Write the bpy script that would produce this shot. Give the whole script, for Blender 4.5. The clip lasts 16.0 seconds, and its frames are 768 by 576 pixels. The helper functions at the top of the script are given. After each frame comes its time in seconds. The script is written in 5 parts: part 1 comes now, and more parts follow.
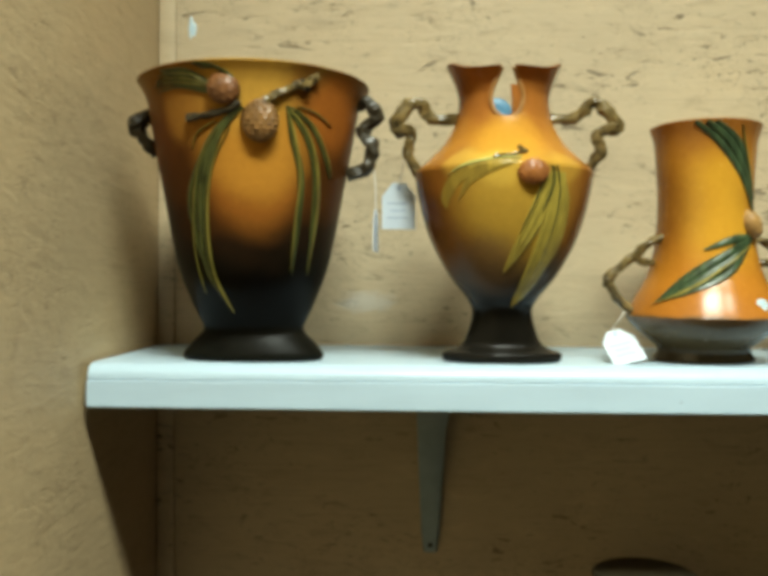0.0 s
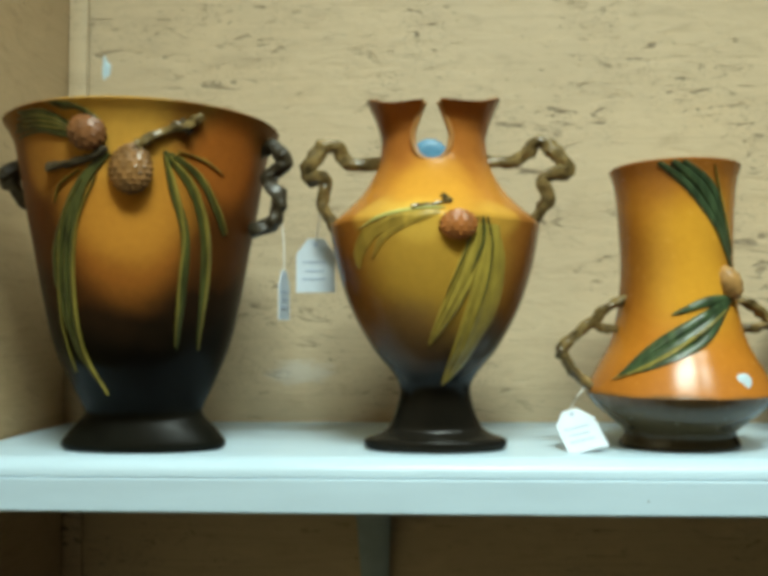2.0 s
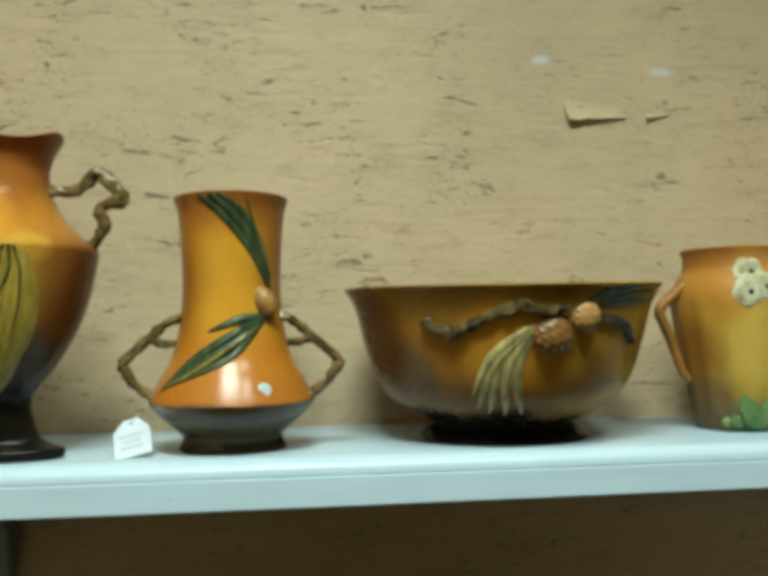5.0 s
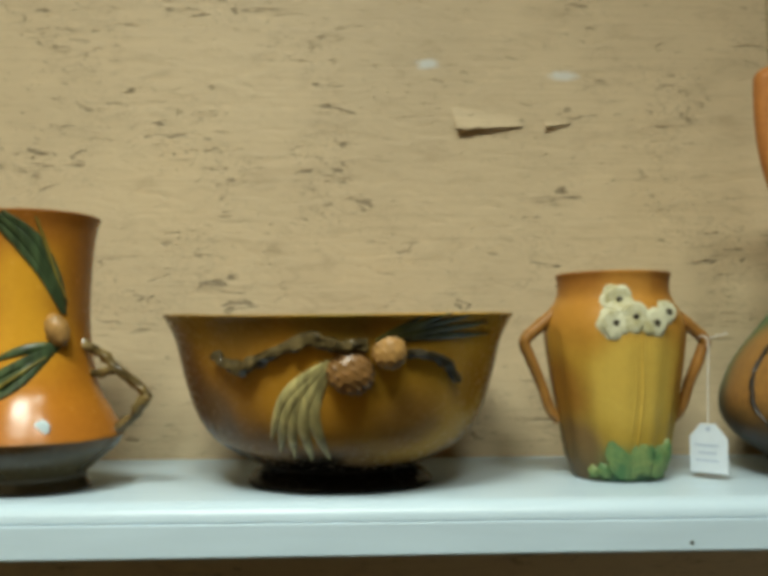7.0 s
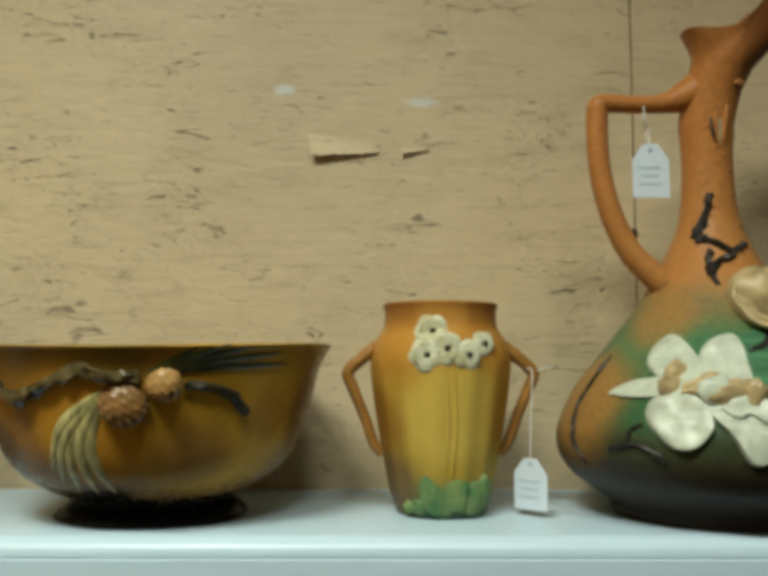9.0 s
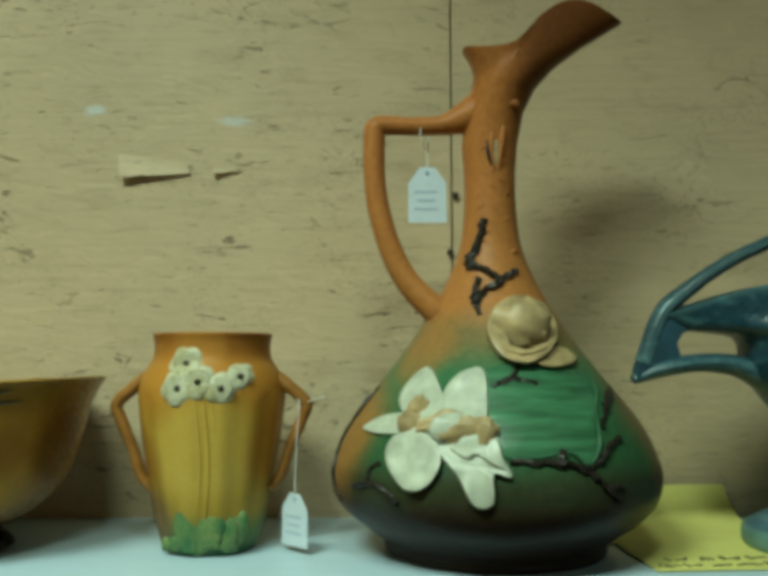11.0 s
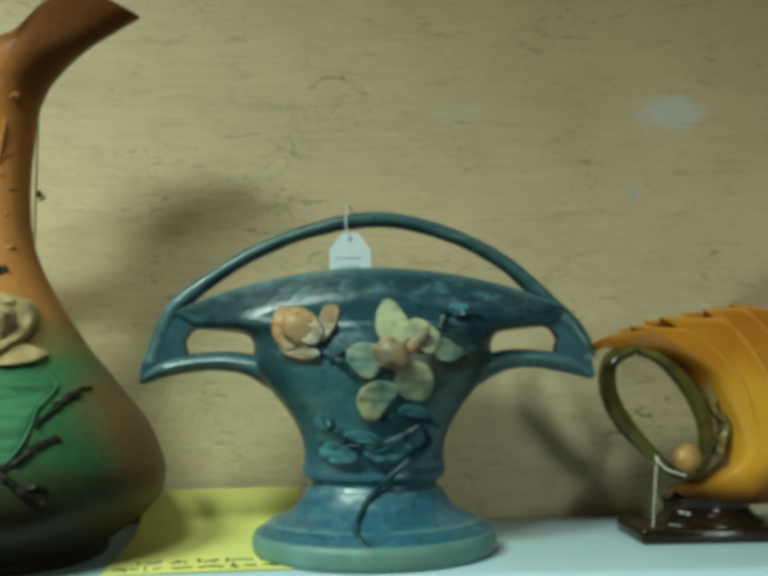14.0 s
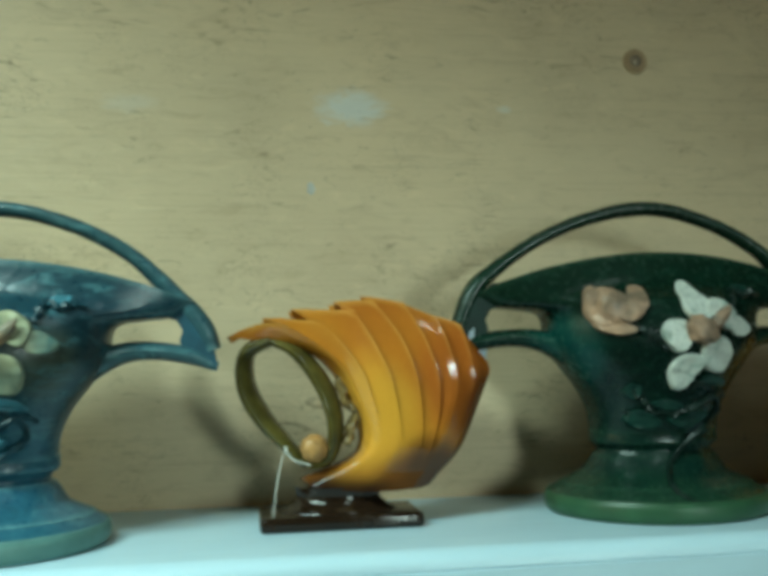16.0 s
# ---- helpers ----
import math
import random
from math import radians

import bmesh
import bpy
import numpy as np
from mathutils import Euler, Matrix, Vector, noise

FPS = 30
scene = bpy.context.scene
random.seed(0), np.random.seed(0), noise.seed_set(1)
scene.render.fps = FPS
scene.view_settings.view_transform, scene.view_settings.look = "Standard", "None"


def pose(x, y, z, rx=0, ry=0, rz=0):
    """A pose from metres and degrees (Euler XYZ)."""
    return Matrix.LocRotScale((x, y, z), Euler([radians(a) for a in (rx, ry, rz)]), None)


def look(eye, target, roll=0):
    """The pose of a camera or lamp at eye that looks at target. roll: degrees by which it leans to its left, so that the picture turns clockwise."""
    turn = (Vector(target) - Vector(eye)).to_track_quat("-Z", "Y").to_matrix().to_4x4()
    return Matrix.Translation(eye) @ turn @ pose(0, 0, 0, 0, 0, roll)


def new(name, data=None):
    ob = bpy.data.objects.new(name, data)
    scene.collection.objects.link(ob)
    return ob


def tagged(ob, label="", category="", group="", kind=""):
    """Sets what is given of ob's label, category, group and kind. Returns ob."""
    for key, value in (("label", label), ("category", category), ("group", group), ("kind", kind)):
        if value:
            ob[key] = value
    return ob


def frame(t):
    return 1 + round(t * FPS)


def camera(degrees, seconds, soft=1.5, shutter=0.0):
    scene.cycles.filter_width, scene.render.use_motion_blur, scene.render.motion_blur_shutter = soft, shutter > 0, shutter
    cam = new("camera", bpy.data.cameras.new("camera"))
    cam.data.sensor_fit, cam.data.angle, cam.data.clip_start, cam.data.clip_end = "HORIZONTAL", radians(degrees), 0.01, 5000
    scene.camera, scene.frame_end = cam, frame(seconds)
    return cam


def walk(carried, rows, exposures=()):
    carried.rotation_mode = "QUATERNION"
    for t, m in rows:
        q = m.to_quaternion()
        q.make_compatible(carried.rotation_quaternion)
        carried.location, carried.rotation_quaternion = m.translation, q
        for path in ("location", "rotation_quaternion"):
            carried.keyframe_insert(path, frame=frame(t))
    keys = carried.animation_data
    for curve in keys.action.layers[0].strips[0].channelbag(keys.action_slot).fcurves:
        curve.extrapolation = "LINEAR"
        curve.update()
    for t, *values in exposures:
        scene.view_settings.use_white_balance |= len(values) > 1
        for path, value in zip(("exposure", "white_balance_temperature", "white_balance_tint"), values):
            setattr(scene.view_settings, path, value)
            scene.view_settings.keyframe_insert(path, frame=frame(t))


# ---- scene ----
cam = camera(49.0, 16.0, soft=5.0)
PATH = [
    (0, (0.419, 0.273, 1.487), (0.379, 2.273, 1.474), 0.4),
    (0.5, (0.41, 0.378, 1.504), (0.401, 2.378, 1.563), -0.1),
    (1, (0.42, 0.419, 1.516), (0.416, 2.417, 1.603), -0.5),
    (1.5, (0.476, 0.427, 1.512), (0.406, 2.424, 1.611), -0.4),
    (2, (0.521, 0.418, 1.513), (0.428, 2.413, 1.608), -0.2),
    (2.5, (0.555, 0.408, 1.514), (0.496, 2.405, 1.605), -0.4),
    (3, (0.6, 0.399, 1.513), (0.606, 2.397, 1.604), -0.5),
    (3.5, (0.659, 0.385, 1.51), (0.717, 2.382, 1.606), -1.0),
    (4, (0.719, 0.363, 1.507), (0.842, 2.356, 1.605), -1.4),
    (4.5, (0.784, 0.338, 1.505), (0.978, 2.326, 1.608), -1.0),
    (4.7, (0.802, 0.326, 1.51), (1.016, 2.312, 1.614), -1.1),
    (7, (1.083, 0.4, 1.54), (1.138, 2.395, 1.669), -0.3),
    (7.5, (1.145, 0.374, 1.544), (1.182, 2.37, 1.663), -0.5),
    (8, (1.199, 0.37, 1.537), (1.231, 2.364, 1.686), 0.1),
    (10.3, (1.423, 0.474, 1.577), (1.417, 2.465, 1.767), -0.4),
    (10.5, (1.456, 0.459, 1.581), (1.433, 2.451, 1.758), -0.3),
    (11, (1.527, 0.431, 1.584), (1.514, 2.423, 1.754), -0.1),
    (11.5, (1.607, 0.403, 1.576), (1.593, 2.395, 1.758), 0.5),
    (12, (1.648, 0.428, 1.579), (1.695, 2.419, 1.76), -0.1),
    (12.5, (1.667, 0.466, 1.568), (1.798, 2.452, 1.769), -2.9),
    (13, (1.731, 0.477, 1.571), (1.901, 2.461, 1.766), -1.8),
    (13.5, (1.858, 0.46, 1.571), (1.943, 2.448, 1.764), -0.5),
    (14, (1.963, 0.443, 1.568), (2.06, 2.431, 1.768), -0.6),
    (14.5, (2.065, 0.441, 1.567), (2.192, 2.427, 1.764), -1.1),
    (15, (2.135, 0.438, 1.563), (2.315, 2.42, 1.763), -1.9),
    (15.5, (2.19, 0.43, 1.558), (2.425, 2.406, 1.76), -1.7),
    (16, (2.232, 0.415, 1.564), (2.565, 2.379, 1.743), -1.0),
]
EXPOSURES = [(0.0, -0.10, 6700, 13), (0.5, -0.14, 6400, 9), (1.5, -0.20, 6350, 10), (2.5, -0.34, 6200, 7), (4.0, -0.50, 6200, 7), (4.7, -0.50, 6300, 8), (7.0, -0.57, 6900, 17), (8.2, -0.59, 6900, 17), (10.5, -0.70, 6700, -4), (10.9, -0.71, 6400, -10), (11.5, -0.67, 6450, -9), (12.5, -0.52, 6300, -8), (13.5, -0.23, 6300, -6), (14.5, 0.04, 6050, -8), (15.2, 0.24, 5750, -10), (16.0, 0.37, 5600, -11)]
walk(cam, [(t, look(eye, target, roll)) for t, eye, target, roll in PATH], EXPOSURES)

# ---- world and light ----
world = bpy.data.worlds.new("room_air")
scene.world = world
world.use_nodes = True
world.node_tree.nodes["Background"].inputs[0].default_value = (0.9, 0.85, 0.75, 1)
world.node_tree.nodes["Background"].inputs[1].default_value = 0.004

SHELF_Z, WALL_Y, SIDE_X, FRONT_Y = 1.40, 1.437, 0.083, 1.150
CEILING_Z = 3.15


def lamp(name, x, y, z, sx, sy, power, colour, spread):
    """A louvred ceiling panel: its light narrows towards what lies straight below."""
    data = bpy.data.lights.new(name, "AREA")
    data.shape, data.size, data.size_y, data.energy, data.color = "RECTANGLE", sx, sy, power, colour
    data.spread = radians(spread)
    ob = new(name, data)
    ob.matrix_basis = pose(x, y, z)
    return ob


LAMPS = ((0.72, 0.02, 60, 0.66, 0.34, 137), (1.46, 0.02, 15, 0.36, 0.18, 116), (2.90, 0.02, 0.8, 0.30, 0.18, 116))
for lx, ly, power, sx, sy, spread in LAMPS:
    lamp("panel_light", lx, ly, CEILING_Z - 0.085, sx, sy, power, (0.86, 1.0, 0.88), spread)
# daylight from the window across the room
WINDOW_X, WINDOW_Z, ROOM_Y = 3.75, 1.85, -2.4
daylight = lamp("window_light", WINDOW_X, ROOM_Y, WINDOW_Z, 0.62, 0.80, 1.9, (0.94, 1.0, 0.88), 34)
daylight.matrix_basis = look((WINDOW_X, ROOM_Y - 0.03, WINDOW_Z), (2.45, 1.4, 1.36))


# ---- materials ----
def nodes_of(name):
    m = bpy.data.materials.new(name)
    m.use_nodes = True
    t = m.node_tree
    return m, t, t.nodes["Principled BSDF"]


def node(t, kind, **inputs):
    n = t.nodes.new(kind)
    for key, value in inputs.items():
        n.inputs[key.replace("_", " ")].default_value = value
    return n


def coords(t, scale=(1, 1, 1)):
    tc = t.nodes.new("ShaderNodeTexCoord")
    mp = t.nodes.new("ShaderNodeMapping")
    mp.inputs["Scale"].default_value = scale
    t.links.new(tc.outputs["Object"], mp.inputs["Vector"])
    return mp.outputs["Vector"]


def noise_at(t, vector, scale, detail=3.0, rough=0.55, distortion=0.0):
    n = node(t, "ShaderNodeTexNoise", Scale=scale, Detail=detail, Roughness=rough, Distortion=distortion)
    t.links.new(vector, n.inputs["Vector"])
    return n.outputs["Fac"]


def ramp_of(t, value, stops, ease=False):
    r = t.nodes.new("ShaderNodeValToRGB")
    r.color_ramp.interpolation = "EASE" if ease else "LINEAR"
    while len(r.color_ramp.elements) < len(stops):
        r.color_ramp.elements.new(0.5)
    for e, (at, c) in zip(r.color_ramp.elements, sorted(stops, key=lambda s: s[0])):
        e.position, e.color = at, (*c, 1) if len(c) == 3 else c
    t.links.new(value, r.inputs["Fac"])
    return r.outputs["Color"]


def mix(t, fac, a, b, blend="MIX"):
    m = t.nodes.new("ShaderNodeMix")
    m.data_type, m.blend_type = "RGBA", blend
    for socket, v in (("Factor", fac), ("A", a), ("B", b)):
        which = [i for i in m.inputs if i.name == socket and i.enabled][0]
        if hasattr(v, "is_linked"):
            t.links.new(v, which)
        else:
            which.default_value = v if socket == "Factor" else (*v, 1)
    return [o for o in m.outputs if o.enabled][0]


def math_of(t, op, a, b=0.0, c=0.0):
    m = t.nodes.new("ShaderNodeMath")
    m.operation = op
    for i, v in enumerate((a, b, c)):
        if hasattr(v, "is_linked"):
            t.links.new(v, m.inputs[i])
        else:
            m.inputs[i].default_value = v
    return m.outputs[0]


def bump(t, bsdf, height, strength=0.3, distance=0.001, after=None):
    b = node(t, "ShaderNodeBump", Strength=strength, Distance=distance)
    t.links.new(height, b.inputs["Height"])
    if after is not None:
        t.links.new(after, b.inputs["Normal"])
    t.links.new(b.outputs["Normal"], bsdf.inputs["Normal"])
    return b.outputs["Normal"]


def plain(name, colour, rough=0.5, vary=0.12, scale=40, relief=0.15, metal=0.0, squash=(1, 1, 1)):
    m, t, b = nodes_of(name)
    v = coords(t, squash)
    n = noise_at(t, v, scale, 4)
    big = noise_at(t, v, scale * 0.15, 2)
    dark = tuple(c * (1 - vary) for c in colour)
    light = tuple(min(1, c * (1 + vary)) for c in colour)
    c = ramp_of(t, n, [(0.3, dark), (0.7, light)])
    c = mix(t, math_of(t, "MULTIPLY", big, 0.35), c, tuple(x * (1 - 1.6 * vary) for x in colour))
    t.links.new(c, b.inputs["Base Color"])
    b.inputs["Roughness"].default_value, b.inputs["Metallic"].default_value = rough, metal
    b.inputs["Specular IOR Level"].default_value = 0.35
    bump(t, b, n, relief, 0.001)
    return m


def glaze(name, height, stops, patches=(), rough=0.32, drift=0.035, grain=0.1, relief=0.12, streak=0.0, mottle=None, gloss=0.17, worn_lit_edge=None, lit_edge_from=-1.0):
    """Airbrushed art-pottery glaze: colours run with height, patches (x, y, z, radius, colour) of sprayed colour and
    painted form shading lie over them.
    """
    m, t, b = nodes_of(name)
    v = coords(t)
    sep = t.nodes.new("ShaderNodeSeparateXYZ")
    t.links.new(v, sep.inputs[0])
    soft = noise_at(t, v, 14, 2)
    z = math_of(t, "MULTIPLY_ADD", math_of(t, "SUBTRACT", soft, 0.5), drift * 2, sep.outputs["Z"])
    c = ramp_of(t, math_of(t, "DIVIDE", z, height), [(min(1, max(0, a / height)), k) for a, k in stops], True)
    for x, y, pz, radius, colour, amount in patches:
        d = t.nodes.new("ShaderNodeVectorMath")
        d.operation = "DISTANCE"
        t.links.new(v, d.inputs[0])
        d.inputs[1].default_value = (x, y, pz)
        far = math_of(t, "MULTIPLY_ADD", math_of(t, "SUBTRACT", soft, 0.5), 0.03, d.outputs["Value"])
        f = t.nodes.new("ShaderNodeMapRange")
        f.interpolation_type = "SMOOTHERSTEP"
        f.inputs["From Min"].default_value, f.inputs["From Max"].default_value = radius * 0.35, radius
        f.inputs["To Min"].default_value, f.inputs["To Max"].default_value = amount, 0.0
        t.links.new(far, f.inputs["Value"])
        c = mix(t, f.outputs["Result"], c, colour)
    if mottle:
        spots = noise_at(t, coords(t, (1, 1, 2.6)), 34, 5, 0.65, 0.8)
        c = mix(t, ramp_of(t, spots, [(0.52, (0, 0, 0)), (0.70, (0.55, 0.55, 0.55))]), c, mottle[0])
        c = mix(t, ramp_of(t, spots, [(0.30, (0.5, 0.5, 0.5)), (0.44, (0, 0, 0))]), c, mottle[1])
    if worn_lit_edge:
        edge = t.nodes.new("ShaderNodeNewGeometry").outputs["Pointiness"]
        high = math_of(t, "MINIMUM", 1.0, math_of(t, "MAXIMUM", 0.0, math_of(t, "MULTIPLY", math_of(t, "SUBTRACT", sep.outputs["Z"], lit_edge_from), 20.0)))
        # Edges paler: thin glaze on the baskets, painted ridge highlights on the shell.
        c = mix(t, math_of(t, "MULTIPLY", high, ramp_of(t, edge, [(0.515, (0, 0, 0)), (0.60, (0.6, 0.6, 0.6))])), c, worn_lit_edge)
        # Concave grooves darkened in the colour, as crease shade.
        c = mix(t, ramp_of(t, edge, [(0.42, (0.5, 0.5, 0.5)), (0.49, (0, 0, 0))]), c, tuple(q * 0.12 for q in worn_lit_edge))
    fine = noise_at(t, coords(t, (1, 1, 1 if not streak else 0.25)), 160, 4)
    c = mix(t, grain, c, ramp_of(t, fine, [(0.3, (0.02, 0.012, 0.006)), (0.7, (0.9, 0.7, 0.4))]), "SOFT_LIGHT")
    t.links.new(c, b.inputs["Base Color"])
    t.links.new(math_of(t, "MULTIPLY_ADD", fine, 0.18, rough - 0.09), b.inputs["Roughness"])
    b.inputs["Coat Weight"].default_value = 0.0
    b.inputs["Specular IOR Level"].default_value = gloss
    b.inputs["Coat Roughness"].default_value = max(0.08, rough * 0.5)
    low = bump(t, b, noise_at(t, v, 35, 2), relief, 0.0015)
    bump(t, b, fine, relief, 0.0004, low)
    return m


def wall_paint(name, colour, dark, smears_glints=(), torn=1.0):
    """Old painted plywood: torn flecks along the grain, curled chips, pale rubbed patches; pale filler and painted
    glints are (x, z, width, height, amount).
    """
    m, t, b = nodes_of(name)
    v = coords(t)
    flat = coords(t, (9, 9, 26))
    blot = noise_at(t, v, 3.2, 3)
    drag = noise_at(t, flat, 2.2, 5, 0.62, 0.8)
    dash = noise_at(t, coords(t, (17, 17, 66)), 1.0, 3.0, 0.62, 2.0)
    fleck = noise_at(t, coords(t, (34, 34, 92)), 1.0, 2.5, 0.6, 2.6)
    curl = noise_at(t, coords(t, (16, 16, 34)), 1.3, 3, 0.6, 3.0)
    grain = noise_at(t, coords(t, (6, 6, 240)), 1.0, 4, 0.6, 0.4)
    where = noise_at(t, v, 7.0, 2)
    there = noise_at(t, coords(t, (5, 5, 8)), 1.0, 2)
    c = ramp_of(t, blot, [(0.25, tuple(x * 0.86 for x in colour)), (0.55, colour), (0.8, (colour[0] * 1.06, colour[1] * 1.03, colour[2] * 0.98))])
    c = mix(t, ramp_of(t, drag, [(0.54, (0, 0, 0)), (0.74, (0.36, 0.36, 0.36))]), c, dark)
    c = mix(t, ramp_of(t, drag, [(0.26, (0.5, 0.5, 0.5)), (0.44, (0, 0, 0))]), c, tuple(min(0.9, x * 1.16) for x in colour))
    c = mix(t, ramp_of(t, grain, [(0.52, (0, 0, 0)), (0.72, (0.22, 0.22, 0.22))]), c, dark)
    gate = ramp_of(t, where, [(0.40, (0, 0, 0)), (0.60, (0.80 * torn, 0.80 * torn, 0.80 * torn))])
    cracks = math_of(t, "MULTIPLY", ramp_of(t, dash, [(0.605, (0, 0, 0)), (0.670, (1, 1, 1))]), gate)
    bits = math_of(t, "MULTIPLY", ramp_of(t, fleck, [(0.635, (0, 0, 0)), (0.70, (0.75 * torn, 0.75 * torn, 0.75 * torn))]), ramp_of(t, there, [(0.46, (0, 0, 0)), (0.64, (1, 1, 1))]))
    swirl = math_of(t, "MULTIPLY", ramp_of(t, curl, [(0.488, (0, 0, 0)), (0.5, (0.8, 0.8, 0.8)), (0.512, (0, 0, 0))]), ramp_of(t, where, [(0.50, (0, 0, 0)), (0.60, (1, 1, 1))]))
    c = mix(t, swirl, c, tuple(x * 0.5 for x in dark))
    c = mix(t, bits, c, tuple(x * 0.60 for x in dark))
    c = mix(t, cracks, c, tuple(x * 0.50 for x in dark))
    brushed = noise_at(t, coords(t, (30, 30, 75)), 1.0, 4, 0.6, 1.2)
    for sx, sz, sw, sh, amount in smears_glints:
        d = t.nodes.new("ShaderNodeVectorMath")
        d.operation = "DISTANCE"
        mp = t.nodes.new("ShaderNodeMapping")
        mp.inputs["Scale"].default_value = (2 / sw, 0, 2 / sh)
        t.links.new(v, mp.inputs["Vector"])
        t.links.new(mp.outputs["Vector"], d.inputs[0])
        d.inputs[1].default_value = (2 * sx / sw, 0, 2 * sz / sh)
        near = math_of(t, "SUBTRACT", math_of(t, "MULTIPLY_ADD", brushed, 1.5, 0.25), d.outputs["Value"])
        c = mix(t, ramp_of(t, near, [(0.0, (0, 0, 0)), (0.55, (amount, amount, amount))]), c, (0.62, 0.68, 0.70))
    t.links.new(c, b.inputs["Base Color"])
    b.inputs["Roughness"].default_value = 0.58
    n1 = bump(t, b, drag, 0.34, 0.004)
    n2 = bump(t, b, noise_at(t, v, 220, 3), 0.15, 0.0006, n1)
    bump(t, b, math_of(t, "SUBTRACT", 1.0, math_of(t, "MAXIMUM", cracks, bits)), 0.7, 0.002, n2)
    return m


# Pale filler marks, and dabs painted for glossy spots that catch light.
SMEARS_GLINTS = ((2.368, 1.884, 0.100, 0.052, 0.55), (2.100, 1.880, 0.075, 0.030, 0.16), (1.168, 1.888, 0.040, 0.018, 0.7), (1.338, 1.874, 0.045, 0.014, 0.6), (2.567, 1.889, 0.024, 0.012, 0.4), (0.37, 1.46, 0.09, 0.035, 0.30))
WALL = wall_paint("painted_board", (0.60, 0.47, 0.295), (0.30, 0.215, 0.12), SMEARS_GLINTS)
BOARD = wall_paint("painted_second_board", (0.60, 0.47, 0.295), (0.30, 0.215, 0.12), SMEARS_GLINTS, 0.62)
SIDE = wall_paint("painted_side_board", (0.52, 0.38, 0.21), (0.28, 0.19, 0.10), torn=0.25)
SHELF = plain("white_shelf_paint", (0.49, 0.63, 0.725), 0.34, 0.05, 30, 0.12, squash=(0.3, 2, 2))
METAL = plain("grey_bracket_paint", (0.32, 0.41, 0.44), 0.45, 0.1, 60, 0.1)
PLASTER = plain("room_paint", (0.13, 0.105, 0.075), 0.8, 0.08, 5, 0.1)
FLOOR = plain("floor_boards", (0.045, 0.030, 0.017), 0.5, 0.2, 8, 0.2, squash=(1, 6, 1))
CARD = plain("tag_card", (0.60, 0.67, 0.74), 0.6, 0.04, 90, 0.1)
THREAD = plain("cotton_thread", (0.70, 0.68, 0.62), 0.8, 0.1, 300, 0.3)
INK = plain("faded_ink", (0.42, 0.50, 0.62), 0.7, 0.1, 200, 0.0)
BLACK_INK = plain("black_marker_ink", (0.02, 0.02, 0.015), 0.6, 0.1, 200, 0.0)
YELLOW = plain("yellow_paper", (0.70, 0.66, 0.20), 0.65, 0.06, 30, 0.15)
STEEL = plain("dull_steel", (0.30, 0.24, 0.17), 0.5, 0.15, 90, 0.2, 0.9)
RUST = plain("rusty_ring", (0.36, 0.25, 0.14), 0.7, 0.2, 90, 0.2)
WHITE_SMEAR = plain("white_filler", (0.50, 0.49, 0.45), 0.5, 0.22, 110, 0.3)
STICKER = plain("sticker_foil", (0.62, 0.78, 0.86), 0.3, 0.15, 120, 0.05)
BLUE_STICKER = plain("blue_sticker", (0.10, 0.26, 0.40), 0.4, 0.4, 60, 0.05)
BARK = plain("bark_glaze", (0.17, 0.115, 0.042), 0.26, 0.8, 75, 1.0)
DARK_BARK = plain("dark_bark_glaze", (0.045, 0.035, 0.02), 0.34, 0.4, 90, 0.7)
BOWL_BARK = plain("speckled_dark_bark_glaze", (0.095, 0.068, 0.028), 0.24, 0.85, 90, 1.0)
CONE = plain("cone_glaze", (0.20, 0.080, 0.026), 0.4, 0.35, 90, 0.5)
MID_CONE = plain("brown_cone_glaze", (0.235, 0.115, 0.036), 0.34, 0.45, 90, 0.5)
ORANGE_CONE = plain("orange_cone_glaze", (0.36, 0.125, 0.03), 0.32, 0.35, 90, 0.5)
FAINT_NEEDLE = plain("faint_needle_glaze", (0.36, 0.235, 0.035), 0.34, 0.35, 45, 0.4, squash=(3, 3, 0.5))
PALE_CONE = plain("pale_cone_glaze", (0.38, 0.205, 0.065), 0.4, 0.35, 90, 0.5)
NEEDLE = plain("needle_green_glaze", (0.075, 0.080, 0.020), 0.34, 0.55, 45, 0.4, squash=(3, 3, 0.5))
NEEDLE_OLIVE = plain("needle_olive_glaze", (0.24, 0.19, 0.035), 0.34, 0.4, 45, 0.4, squash=(3, 3, 0.5))
NEEDLE_TEAL = plain("needle_deep_green_glaze", (0.050, 0.080, 0.034), 0.32, 0.6, 45, 0.4, squash=(3, 3, 0.5))
PETAL = plain("cream_petal_glaze", (0.50, 0.53, 0.43), 0.36, 0.22, 60, 0.5)
BUD = plain("tan_bud_glaze", (0.44, 0.325, 0.165), 0.40, 0.35, 50, 0.35)
def blend(name, a, c, scale, low=0.42, high=0.60, rough=0.4, relief=0.5):
    """Two glazes run into one another in clouds."""
    m, t, bs = nodes_of(name)
    v = coords(t)
    big = noise_at(t, v, scale, 3, 0.6, 0.6)
    fine = noise_at(t, v, scale * 5, 4)
    col = ramp_of(t, big, [(low, a), (high, c)])
    col = mix(t, ramp_of(t, fine, [(0.5, (0, 0, 0)), (0.75, (0.5, 0.5, 0.5))]), col, tuple(0.45 * q for q in a))
    t.links.new(col, bs.inputs["Base Color"])
